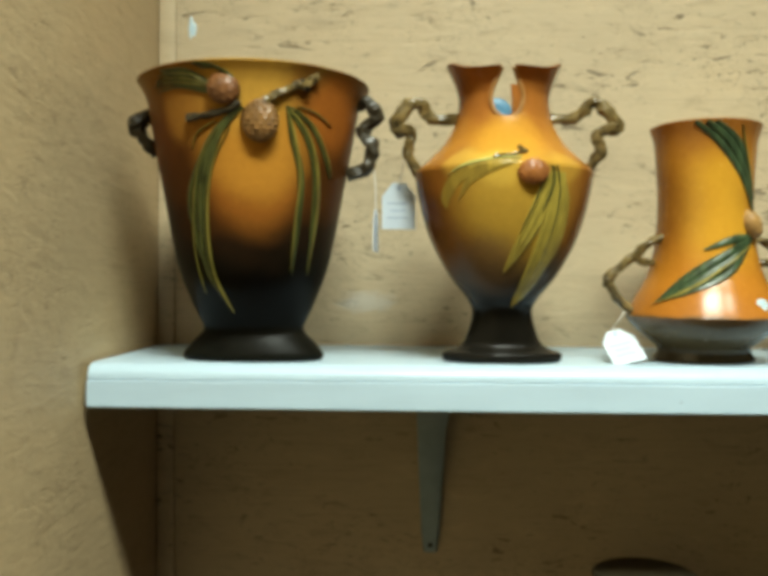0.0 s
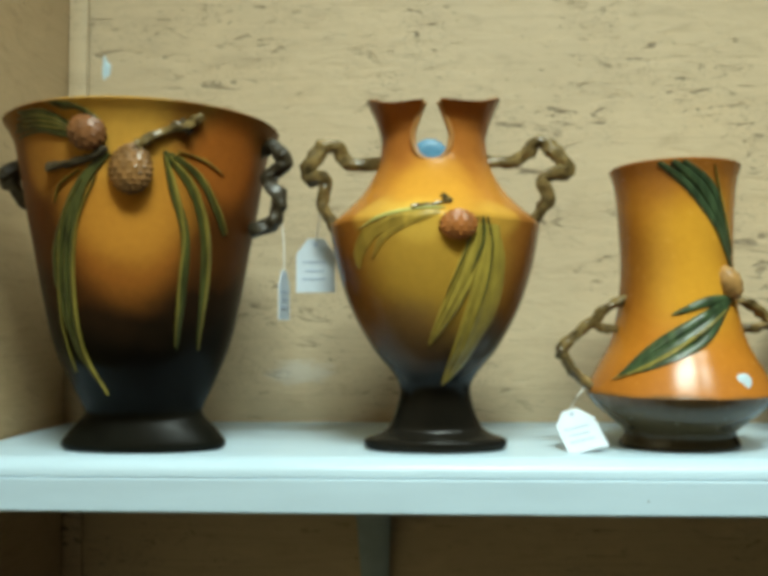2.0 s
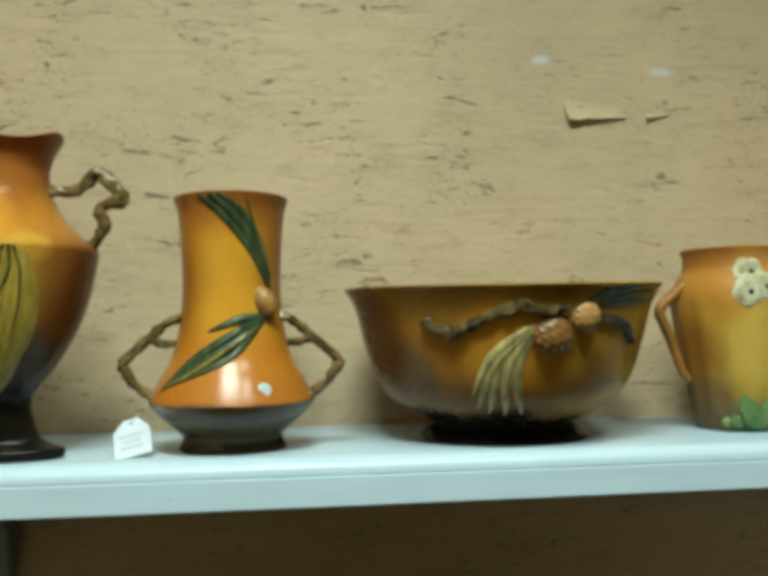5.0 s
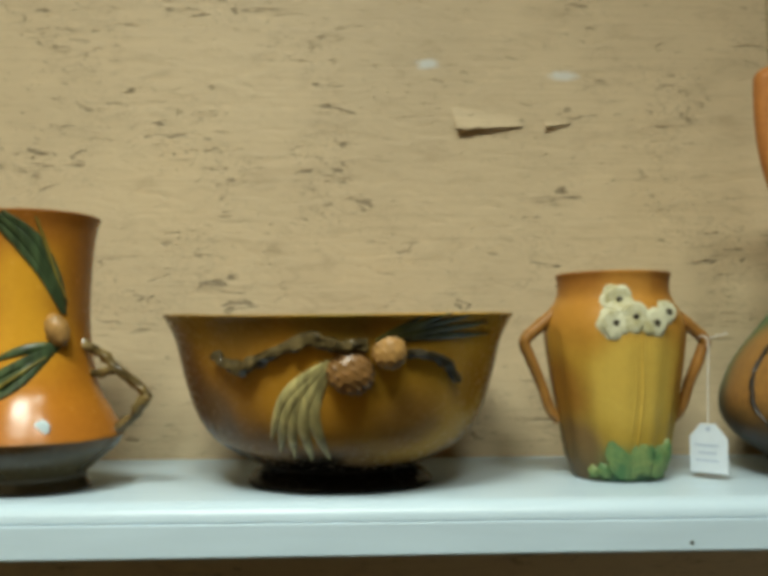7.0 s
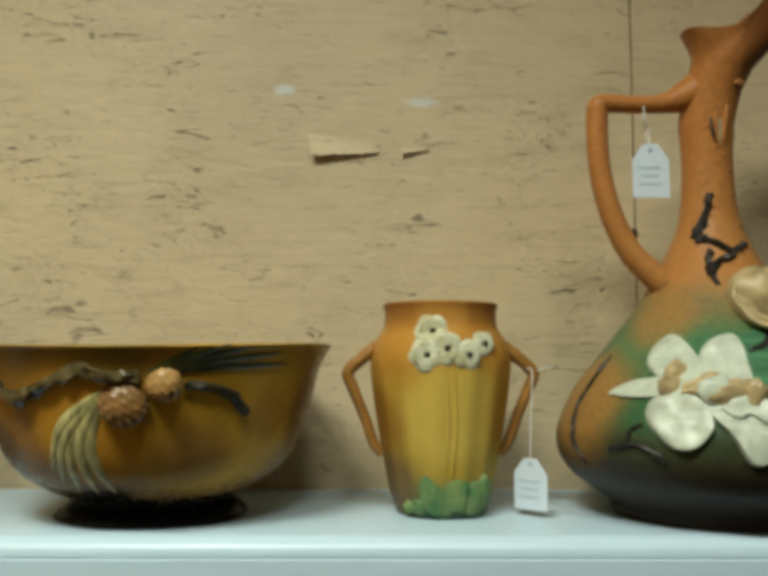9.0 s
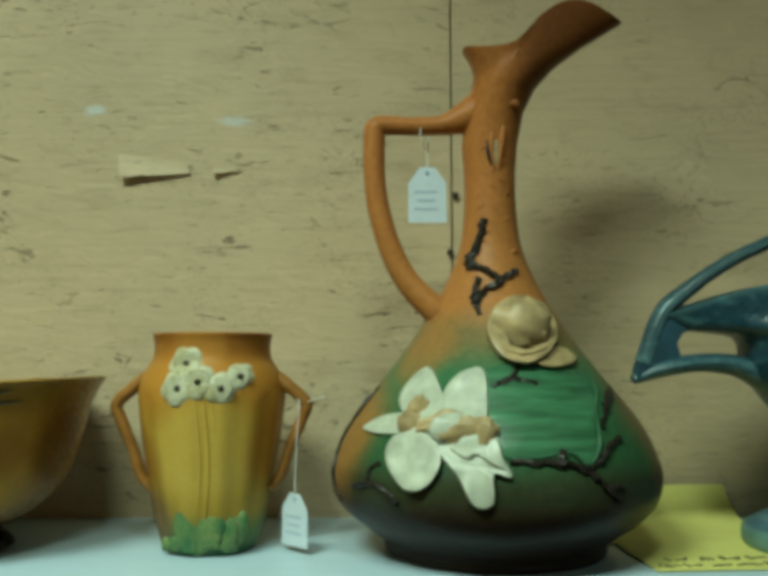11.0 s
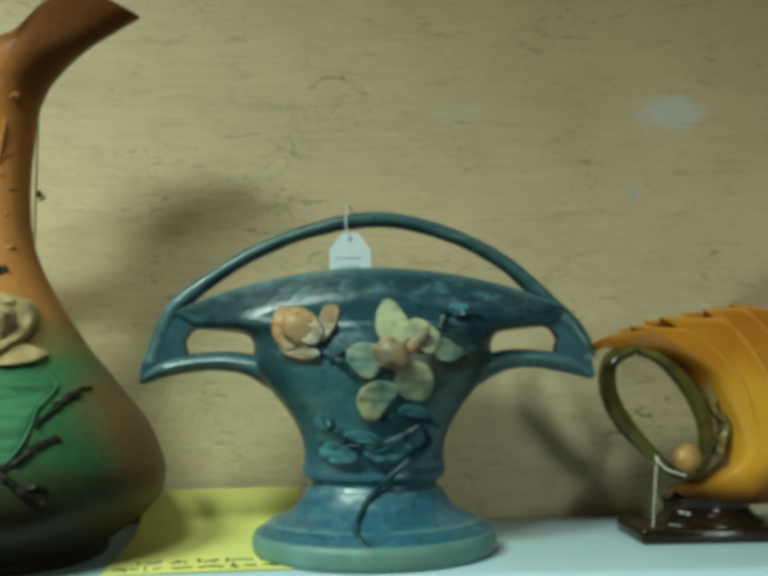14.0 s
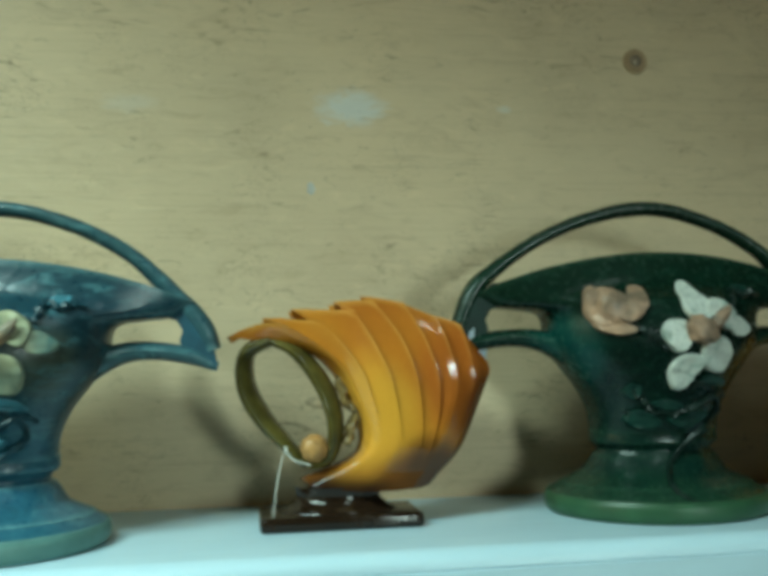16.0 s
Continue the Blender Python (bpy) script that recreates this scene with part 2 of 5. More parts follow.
    bs.inputs["Roughness"].default_value, bs.inputs["Specular IOR Level"].default_value = rough, 0.35
    bump(t, bs, fine, relief, 0.001)
    return m


LEAF = plain("green_leaf_glaze", (0.060, 0.175, 0.085), 0.36, 0.45, 40, 0.9, squash=(0.5, 1, 4.5))
TWIG = plain("twig_glaze", (0.022, 0.017, 0.013), 0.45, 0.4, 90, 0.7)


# ---- mesh helpers ----
def part(name, bm, material, parent, label=""):
    mesh = bpy.data.meshes.new(name)
    bmesh.ops.recalc_face_normals(bm, faces=bm.faces[:])
    bm.to_mesh(mesh)
    bm.free()
    mesh.materials.append(material)
    for p in mesh.polygons:
        p.use_smooth = True
    mesh.set_sharp_from_angle(angle=radians(42))
    ob = new(name, mesh)
    ob.parent = parent
    if label:
        ob["label"] = label
    return ob


def thing(name, x, y, z, label, category, group="", turn=0.0):
    ob = new(name)
    ob.matrix_basis = pose(x, y, z, 0, 0, turn)
    return tagged(ob, label, category, group)


def box_bm(x0, x1, y0, y1, z0, z1, bevel=0.0, segments=2):
    bm = bmesh.new()
    bmesh.ops.create_cube(bm, size=1)
    for v in bm.verts:
        v.co = Vector(((x0 + x1) / 2 + v.co.x * (x1 - x0), (y0 + y1) / 2 + v.co.y * (y1 - y0), (z0 + z1) / 2 + v.co.z * (z1 - z0)))
    if bevel:
        bmesh.ops.bevel(bm, geom=bm.edges[:], offset=bevel, segments=segments, affect="EDGES", profile=0.5)
    return bm


def spline(points, steps=6):
    """Points along a smooth curve through those given (tuples of any length)."""
    p = [Vector(q) if len(q) == 3 else q for q in points]
    p = [np.array(q, float) for q in p]
    p = [2 * p[0] - p[1]] + p + [2 * p[-1] - p[-2]]
    out = []
    for i in range(1, len(p) - 2):
        for k in range(steps):
            s = k / steps
            a, b, c, d = p[i - 1:i + 3]
            out.append(0.5 * (2 * b + (c - a) * s + (2 * a - 5 * b + 4 * c - d) * s * s + (3 * b - a - 3 * c + d) * s ** 3))
    out.append(p[-2])
    return out


def loft(bm, rings, closed=True, caps=(True, True)):
    """Skin rings of equally many points."""
    made = [[bm.verts.new(q) for q in ring] for ring in rings]
    n = len(made[0])
    for a, b in zip(made, made[1:]):
        for i in range(n if closed else n - 1):
            j = (i + 1) % n
            bm.faces.new((a[i], a[j], b[j], b[i]))
    if closed and caps[0]:
        bm.faces.new(made[0][::-1])
    if closed and caps[1]:
        bm.faces.new(made[-1])
    return made


def fine_profile(profile, steps=5):
    return [(max(0.0, a), b) for a, b in spline(profile, steps)]


def lathe(profile, thick=0.006, n=72, squash=lambda z: 1.0, open_top=True, wave=lambda a, z: (0.0, 0.0)):
    """A turned vessel with a wall of its own: outer profile up, over the rim, inner profile down."""
    outer = fine_profile(profile)
    lip = outer[-1]
    rings = [(0.0001, outer[0][1])] + outer
    if open_top:
        rings += [(lip[0] - thick * 0.35, lip[1] + thick * 0.25), (lip[0] - thick * 0.8, lip[1] - thick * 0.1)]
        rings += [(max(0.002, r - thick), z) for r, z in outer[::-1] if z > outer[0][1] + 0.02 and z < lip[1] - thick * 0.4]
        rings.append((0.0001, rings[-1][1]))
    else:
        rings.append((0.0001, lip[1]))
    bm = bmesh.new()
    out = []
    for r, z in rings:
        ring = []
        for i in range(n):
            a = 2 * math.pi * i / n
            dr, dz = wave(a, z)
            ring.append((math.cos(a) * (r + dr * (r > 0.001)), math.sin(a) * (r + dr * (r > 0.001)) * squash(z), z + dz))
        out.append(ring)
    loft(bm, out)
    bmesh.ops.remove_doubles(bm, verts=bm.verts[:], dist=0.0002)
    return bm


def radius_of(profile):
    fine = fine_profile(profile)
    zs, rs = np.array([p[1] for p in fine]), np.array([p[0] for p in fine])
    order = np.argsort(zs)
    return lambda z: float(np.interp(z, zs[order], rs[order]))


def front_of(profile, squash=1.0):
    """The front surface of a turned body: y at (x, z)."""
    r = radius_of(profile)
    return lambda x, z: -squash * math.sqrt(max(r(z) ** 2 - x * x, (r(z) * 0.12) ** 2))


def tube(points, radii, n=10, knob=0.0, flat=1.0, steps=6, seed=0, bm=None):
    """A round or flattened rod along a smooth curve; knob: uneven, twig-like swelling."""
    bm = bm or bmesh.new()
    if not hasattr(radii, "__len__"):
        radii = [radii] * len(points)
    fine = spline([(*p, r) for p, r in zip(points, radii)], steps)
    rings, normal = [], None
    for i, q in enumerate(fine):
        c, r = Vector(q[:3]), max(q[3], 0.0003)
        ahead = (Vector(fine[min(i + 1, len(fine) - 1)][:3]) - Vector(fine[max(i - 1, 0)][:3])).normalized()
        side = Vector((0, 1, 0)) if normal is None else normal
        side = side - ahead * side.dot(ahead)
        if side.length < 1e-4:
            side = Vector((1, 0, 0)) - ahead * ahead.x
        normal = side.normalized()
        other = ahead.cross(normal)
        ring = []
        for k in range(n):
            a = 2 * math.pi * k / n
            swell = 1 + (knob * noise.noise(Vector((i * 0.45 + seed * 7.3, math.cos(a) * 0.9, math.sin(a) * 0.9))) * 1.6 if knob else 0)
            ring.append(c + (normal * math.cos(a) * flat + other * math.sin(a)) * r * swell)
        rings.append(ring)
    loft(bm, rings)
    return bm


def blade(bm, front, points, width, lift=0.0016, ridges=1, steps=7):
    """A raised, tapering leaf or needle laid on a body's front; points are (x, z)."""
    fine = spline([(x, z, 0.0) for x, z in points], steps)
    count = len(fine)
    across = 4 * ridges + 1
    top = []
    for i, q in enumerate(fine):
        s = i / (count - 1)
        w = width * max(0.06, math.sin(math.pi * min(1, 0.12 + 0.88 * s)) ** 0.7 if s < 0.55 else math.sin(math.pi * (0.12 + 0.88 * s)) ** 0.7)
        a, b = fine[max(0, i - 1)], fine[min(count - 1, i + 1)]
        d = Vector((b[0] - a[0], b[1] - a[1])).normalized()
        row = []
        for k in range(across):
            u = k / (across - 1) * 2 - 1
            x, z = q[0] - d.y * u * w / 2, q[1] + d.x * u * w / 2
            h = lift * (math.sqrt(max(0, 1 - u * u)) * 0.6 + 0.4 * abs(math.cos(u * math.pi * ridges / 2 * 1.0)) if ridges > 1 else math.sqrt(max(0, 1 - u * u)))
            row.append(bm.verts.new((x, front(x, z) - h + 0.0012 * (abs(u) > 0.99), z)))
        top.append(row)
    for a, b in zip(top, top[1:]):
        for k in range(across - 1):
            bm.faces.new((a[k], a[k + 1], b[k + 1], b[k]))
    return bm


def spray(front, root, tips, width, lift=0.0018, bend=0.0):
    """Several needles from one root."""
    bm = bmesh.new()
    for i, (x, z) in enumerate(tips):
        mx, mz = (root[0] + x) / 2 + bend * (root[1] - z), (root[1] + z) / 2 + abs(bend) * 0.3 * abs(x - root[0])
        blade(bm, front, [root, (mx, mz), (x, z)], width, lift * (1 + 0.25 * (i % 2)), 1)
    return bm


def blob(centre, size, lumps=0.0, pattern=0, turn=0.0, seg=18, rings=12, bm=None):
    """A rounded solid; pattern: rows of overlapping scales; lumps: uneven."""
    bm = bm or bmesh.new()
    spin = Matrix.Rotation(turn, 3, "Y")
    grid = []
    for i in range(rings + 1):
        p = math.pi * i / rings
        row = []
        for k in range(seg):
            a = 2 * math.pi * k / seg
            d = Vector((math.sin(p) * math.cos(a), math.sin(p) * math.sin(a), math.cos(p)))
            s = 1.0
            if pattern:
                s += 0.075 * abs(math.sin(a * pattern / 2 + (i // 2 % 2) * math.pi / 2)) ** 0.7 * (1.0 if i % 2 else 0.25) - 0.04 * (i % 2 == 0)
            if lumps:
                s += lumps * noise.noise(d * 2.3 + Vector(centre) * 40)
            row.append(Vector(centre) + spin @ Vector((d.x * size[0] * s, d.y * size[1] * s, d.z * size[2] * s)))
        grid.append(row)
    loft(bm, grid)
    bmesh.ops.remove_doubles(bm, verts=bm.verts[:], dist=0.00005)
    return bm


def petal(bm, front, x, z, long, wide, turn, lift=0.004, base=0.0):
    """A cupped petal standing off the front of a body; turn in degrees from up, clockwise."""
    n, m = 9, 7
    c, s = math.cos(radians(turn)), math.sin(radians(turn))
    rows = []
    for i in range(n):
        u = i / (n - 1)
        w = wide / 2 * math.sin(math.pi * (0.10 + 0.84 * u)) ** 0.6 * (1 + 0.10 * math.sin(u * 9 + turn))
        row = []
        for k in range(m):
            e = k / (m - 1) * 2 - 1
            px, pz = e * w, u * long
            gx, gz = x + px * c + pz * s, z - px * s + pz * c
            h = base + lift * (math.sin(math.pi * min(1, u * 0.9 + 0.1)) * (1 - 0.75 * e * e) + 0.18 * math.cos(e * 5))
            h *= 1 - max(0, abs(e) - 0.9) * 10
            row.append(bm.verts.new((gx, front(gx, gz) - h + 0.001 * (abs(e) > 0.99 or i in (0, n - 1)), gz)))
        rows.append(row)
    for a, b in zip(rows, rows[1:]):
        for k in range(m - 1):
            bm.faces.new((a[k], a[k + 1], b[k + 1], b[k]))
    return bm


def patch(front, outline, lift=0.004, cup=0.35, ripple=0.0, base=0.0):
    """A moulded petal or leaf with a freely drawn smooth outline of (x, z), puffed at its edge and cupped inside."""
    k = len(outline)
    loop = spline([(*outline[i % k], 0.0) for i in range(-1, k + 2)], 5)[5:5 + 5 * k]
    cx, cz = sum(q[0] for q in loop) / len(loop), sum(q[1] for q in loop) / len(loop)
    rings = []
    for q, h in ((1.0, -0.001), (0.985, 0.55), (0.93, 0.95), (0.82, 1.0), (0.62, 1 - cup * 0.6), (0.4, 1 - cup), (0.2, 1 - cup * 0.9), (0.02, 1 - cup * 0.8)):
        ring = []
        for p in loop:
            x, z = cx + (p[0] - cx) * q, cz + (p[1] - cz) * q
            a = math.atan2(p[1] - cz, p[0] - cx)
            rise = -0.001 if q == 1.0 else base + lift * h * (1 + ripple * q * q * math.sin(5 * a + 40 * cx)) + ripple * 0.0016 * math.sin(z * 700 + 40 * x)
            ring.append((x, front(x, z) - rise, z))
        rings.append(ring)
    bm = bmesh.new()
    loft(bm, rings, caps=(False, True))
    return bm


def disc_on(front, x, z, r, lift, n=14, bm=None):
    bm = bm or bmesh.new()
    rings = []
    for q, h in ((1.0, -0.001), (0.9, lift * 0.7), (0.5, lift), (0.05, lift * 0.9)):
        rings.append([(x + math.cos(2 * math.pi * i / n) * r * q, front(x, z) - h, z + math.sin(2 * math.pi * i / n) * r * q) for i in range(n)])
    loft(bm, rings)
    return bm


def price_tag(x, y, z, w, h, lean=0.0, turn=0.0, roll=0.0, string=(), label="", lines=3):
    """A clipped-corner card; origin at its eyelet."""
    top = thing("price_tag", x, y, z, label, "price tag", "price tags on the pottery", turn)
    top.matrix_basis = pose(x, y, z, lean, roll, turn)
    bm = bmesh.new()
    outline = [(-w / 2, -h), (w / 2, -h), (w / 2, -h * 0.22), (w * 0.2, h * 0.10), (-w * 0.2, h * 0.10), (-w / 2, -h * 0.22)]
    loft(bm, [[(a, d, b) for a, b in outline] for d in (-0.0004, 0.0004)])
    part("card", bm, CARD, top)
    bm = bmesh.new()
    loft(bm, [[(math.cos(i * math.pi / 6) * r, -0.0004 - d, math.sin(i * math.pi / 6) * r - h * 0.02) for i in range(12)] for r, d in ((0.0026, 0), (0.0024, 0.0006), (0.0012, 0.0006), (0.001, 0))])
    part("eyelet", bm, INK, top, "small grey punched eyelet")
    for i in range(lines):
        ww = w * (0.34 - 0.07 * (i % 2))
        part("writing_bar", box_bm(-ww, ww * 0.8, -0.0009, -0.0005, -h * (0.38 + 0.17 * i) - 0.0013, -h * (0.38 + 0.17 * i) + 0.0006), INK, top, "faint blue-grey handwriting bar")
    if string:
        part("string", tube([tuple(Vector(p)) for p in string], 0.0007, 6), THREAD, top, "thin white cotton string")
    return top


# ---- setting ----
def slab(name, x0, x1, y0, y1, z0, z1, material, label, bevel=0.0):
    ob = part(name, box_bm(x0, x1, y0, y1, z0, z1, bevel), material, None)
    return tagged(ob, label, name.split("_")[0], kind="structure")


SEAM = 1.6025
slab("wall_back", SIDE_X - 0.2, SEAM - 0.0012, WALL_Y, WALL_Y + 0.02, 0, CEILING_Z, WALL, "beige painted board wall with chipped rough paint")
slab("wall_back_board", SEAM + 0.0012, 4.6, WALL_Y, WALL_Y + 0.02, 0, CEILING_Z, BOARD, "second beige painted wall board beside the seam")
slab("wall_behind_boards", SIDE_X - 0.2, 4.6, WALL_Y + 0.024, WALL_Y + 0.12, 0, CEILING_Z, PLASTER, "plain wall behind the painted boards")
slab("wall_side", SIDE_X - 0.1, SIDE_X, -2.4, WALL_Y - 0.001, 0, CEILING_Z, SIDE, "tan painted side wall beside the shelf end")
slab("wall_right", 4.6, 4.7, -2.4, WALL_Y + 0.12, 0, CEILING_Z, PLASTER, "plain tan wall at the room's far side")
# the wall across the room, with its window
WX0, WX1, WZ0, WZ1 = WINDOW_X - 0.36, WINDOW_X + 0.36, WINDOW_Z - 0.46, WINDOW_Z + 0.46
slab("wall_room", SIDE_X - 0.1, WX0, ROOM_Y - 0.1, ROOM_Y, 0, CEILING_Z, PLASTER, "plain tan wall across the room")
slab("wall_room_pier", WX1, 4.7, ROOM_Y - 0.1, ROOM_Y, 0, CEILING_Z, PLASTER, "plain tan wall beside the window")
slab("wall_room_apron", WX0, WX1, ROOM_Y - 0.1, ROOM_Y, 0, WZ0, PLASTER, "plain tan wall under the window")
slab("wall_room_lintel", WX0, WX1, ROOM_Y - 0.1, ROOM_Y, WZ1, CEILING_Z, PLASTER, "plain tan wall over the window")
daylit, t_, b_ = nodes_of("window_daylight")
b_.inputs["Base Color"].default_value = (0.6, 0.66, 0.7, 1)
b_.inputs["Emission Color"].default_value = (0.92, 1.0, 0.95, 1)
b_.inputs["Emission Strength"].default_value = 0.2
window = slab("window_1", WX0, WX1, ROOM_Y - 0.09, ROOM_Y - 0.07, WZ0, WZ1, daylit, "bright window across the shop")
part("window_bar", box_bm(WINDOW_X - 0.015, WINDOW_X + 0.015, ROOM_Y - 0.068, ROOM_Y - 0.045, WZ0, WZ1, 0.003), CARD, window)
part("window_bar", box_bm(WX0, WX1, ROOM_Y - 0.067, ROOM_Y - 0.046, WINDOW_Z - 0.015, WINDOW_Z + 0.015, 0.003), CARD, window)
slab("floor", SIDE_X - 0.1, 4.7, -2.5, WALL_Y + 0.12, -0.1, 0, FLOOR, "brown wooden shop floor")
slab("ceiling", SIDE_X - 0.1, 4.7, -2.5, WALL_Y + 0.12, CEILING_Z, CEILING_Z + 0.1, PLASTER, "plain tan ceiling over the shop")
slab("trim_corner", SIDE_X + 0.001, SIDE_X + 0.024, WALL_Y - 0.010, WALL_Y - 0.0005, 0, CEILING_Z, WALL, "beige painted corner batten in the wall corner", 0.002)

# ceiling fixtures over the lamps
tube_glow, t_, b_ = nodes_of("lamp_diffuser")
b_.inputs["Base Color"].default_value = (0.9, 0.9, 0.9, 1)
b_.inputs["Emission Color"].default_value = (1, 0.95, 0.85, 1)
b_.inputs["Emission Strength"].default_value = 4.0
for lx, ly, power, sx, sy, spread in LAMPS:
    f = thing("ceiling_light", lx, ly, CEILING_Z, "white ceiling light fitting with a lit diffuser", "ceiling light", "ceiling lights")
    part("housing", box_bm(-sx / 2 - 0.04, sx / 2 + 0.04, -sy / 2 - 0.04, sy / 2 + 0.04, -0.05, 0, 0.006), CARD, f)
    part("diffuser", box_bm(-sx / 2 - 0.01, sx / 2 + 0.01, -sy / 2 - 0.01, sy / 2 + 0.01, -0.075, -0.05, 0.006), tube_glow, f, "glowing white diffuser")

# peeling paint, smears and fixings on the wall
wall_ob = bpy.data.objects["wall_back"]


def paint_flap(x0, x1, z0, tall, end, lift, seed):
    """A torn tongue of veneer whose lower edge stands off the wall."""
    bm = bmesh.new()
    top, under = [], []
    for i in range(19):
        q = i / 18
        ragged = 0.0022 * noise.noise(Vector((q * 7, seed, 0)))
        a, b = [], []
        for k in range(6):
            e = k / 5
            x = x0 + (x1 - x0) * q + 0.006 * (1 - e) * (q < 0.02)
            y = WALL_Y - 0.0006 - lift * (1 - e) ** 1.6 * (1 - 0.8 * q)
            z = z0 + 0.006 * q + ragged * (1 - e) + (tall + (end - tall) * q) * e
            a.append((x, y - 0.0007, z))
            b.append((x, y, z + 0.0004))
        top.append(a + b[::-1])
    loft(bm, top)
    part("paint_flap", bm, WALL, wall_ob, "lifted flap of beige veneer with a shadowed edge")


paint_flap(1.197, 1.285, 1.803, 0.031, 0.012, 0.011, 1.0)
paint_flap(1.312, 1.347, 1.807, 0.009, 0.004, 0.006, 2.0)
board_ob = bpy.data.objects["wall_back_board"]


def smear(parent, x, z, w, h, material, name, label, seed):
    bm = bmesh.new()
    ring0, ring1 = [], []
    for i in range(22):
        a = 2 * math.pi * i / 22
        r = 1 + 0.5 * noise.noise(Vector((math.cos(a) * 1.4, math.sin(a) * 1.4, seed)))
        ring0.append((x + math.cos(a) * w / 2 * r, WALL_Y + 0.0004, z + math.sin(a) * h / 2 * r))
        ring1.append((x + math.cos(a) * w / 2.6 * r, WALL_Y - 0.0007, z + math.sin(a) * h / 2.6 * r))
    loft(bm, [ring0, ring1])
    part(name, bm, material, parent, label)


smear(board_ob, 2.316, 1.780, 0.012, 0.016, WHITE_SMEAR, "filler_smear", "small white filler dab", 5)
smear(wall_ob, 0.127, 1.836, 0.011, 0.032, STICKER, "tape_scrap", "shiny scrap of clear tape", 9)

screw = thing("wall_screw", 2.750, WALL_Y, 1.960, "rusty screw with washer in the beige wall", "screw")
bm = bmesh.new()
loft(bm, [[(math.cos(i * math.pi / 10) * r, y, math.sin(i * math.pi / 10) * r) for i in range(20)] for r, y in ((0.017, 0.0), (0.016, -0.003), (0.009, -0.003), (0.009, -0.002))])
part("washer", bm, RUST, screw, "rusty brown washer")
bm = bmesh.new()
loft(bm, [[(math.cos(i * math.pi / 8) * r, y, math.sin(i * math.pi / 8) * r) for i in range(16)] for r, y in ((0.0075, -0.001), (0.0075, -0.004), (0.004, -0.0055), (0.0005, -0.006))])
part("screw_head", bm, STEEL, screw, "dull steel screw head")
for nx, nz in ((1.607, 1.781), (1.600, 1.712)):
    nail = thing("wall_nail", nx, WALL_Y, nz, "small dark nail in the seam of the wall boards", "nail", "nails in the wall seam")
    bm = bmesh.new()
    loft(bm, [[(math.cos(i * math.pi / 6) * r, y, math.sin(i * math.pi / 6) * r) for i in range(12)] for r, y in ((0.0022, 0.004), (0.0022, -0.004), (0.0042, -0.0045), (0.003, -0.006))])
    part("nail_head", bm, DARK_BARK, nail)

# ---- shelf ----
shelf = thing("wall_shelf", 0.09, WALL_Y, SHELF_Z, "white painted wooden wall shelf with rounded front edge", "shelf")
bm = bmesh.new()
depth, drop = WALL_Y - FRONT_Y, 0.047
section = [(0.0, 0.0), (-depth + 0.020, 0.0)]
section += [(-depth + 0.020 - 0.018 * math.sin(a), -0.014 + 0.014 * math.cos(a)) for a in (0.3, 0.6, 0.9, 1.2, 1.45)]
section += [(-depth + 0.002, -0.0165), (-depth + 0.0042, -0.0172), (-depth + 0.0042, -0.021), (0.0, -0.021)]
xs = [0.0, 0.004] + [0.1 + 0.1 * i for i in range(44)]
loft(bm, [[(x, y * (0.997 if i == 0 else 1), z) for y, z in section] for i, x in enumerate(xs)])
part("board", bm, SHELF, shelf, "white painted shelf board with rounded nose")
bm = bmesh.new()
strip = [(-depth + 0.022, -0.0175), (-depth + 0.001, -0.0175), (-depth, -0.0185), (-depth, -drop + 0.002), (-depth + 0.002, -drop), (-depth + 0.022, -drop)]
loft(bm, [[(x, y + 0.0006 * math.sin(x * 7), z - 0.0012 * math.sin(x * 3.0) * (z < -0.03)) for y, z in strip] for x in xs])
part("front_edge", bm, SHELF, shelf, "white painted front edging strip")
for mx, mz in ((0.62, -0.035), (1.285, -0.038)):
    part("scuff", blob((mx, -depth, mz), (0.0022, 0.0006, 0.0016), 0.3, seg=10, rings=6), DARK_BARK, shelf, "small dark scuff on the edging")
bracket = thing("shelf_bracket", 0.462, WALL_Y, SHELF_Z - 0.021, "grey painted metal bracket under the white shelf", "bracket")
bm = bmesh.new()
rings = []
for z, w, d in ((0.0, 0.022, 0.24), (-0.02, 0.022, 0.225), (-0.05, 0.021, 0.10), (-0.09, 0.019, 0.035), (-0.16, 0.016, 0.014), (-0.235, 0.0125, 0.006), (-0.262, 0.009, 0.004)):
    rings.append([(-w, 0, z), (-w, -d, z), (-w * 0.8, -d - 0.003, z), (w * 0.8, -d - 0.003, z), (w, -d, z), (w, 0, z)])
loft(bm, rings)
part("arm", bm, METAL, bracket)
part("screw", blob((0, -0.006, -0.252), (0.004, 0.003, 0.004)), DARK_BARK, bracket, "dark screw head")

AMBER, BROWN, RUSTY, NIGHT = (0.50, 0.235, 0.035), (0.16, 0.062, 0.014), (0.33, 0.115, 0.022), (0.022, 0.020, 0.018)


def foot_squash(low, high, amount):
    """Feet are pressed flatter from front to back than the bodies above them."""
    return lambda z: amount + (1 - amount) * min(1, max(0, (z - low) / (high - low)))


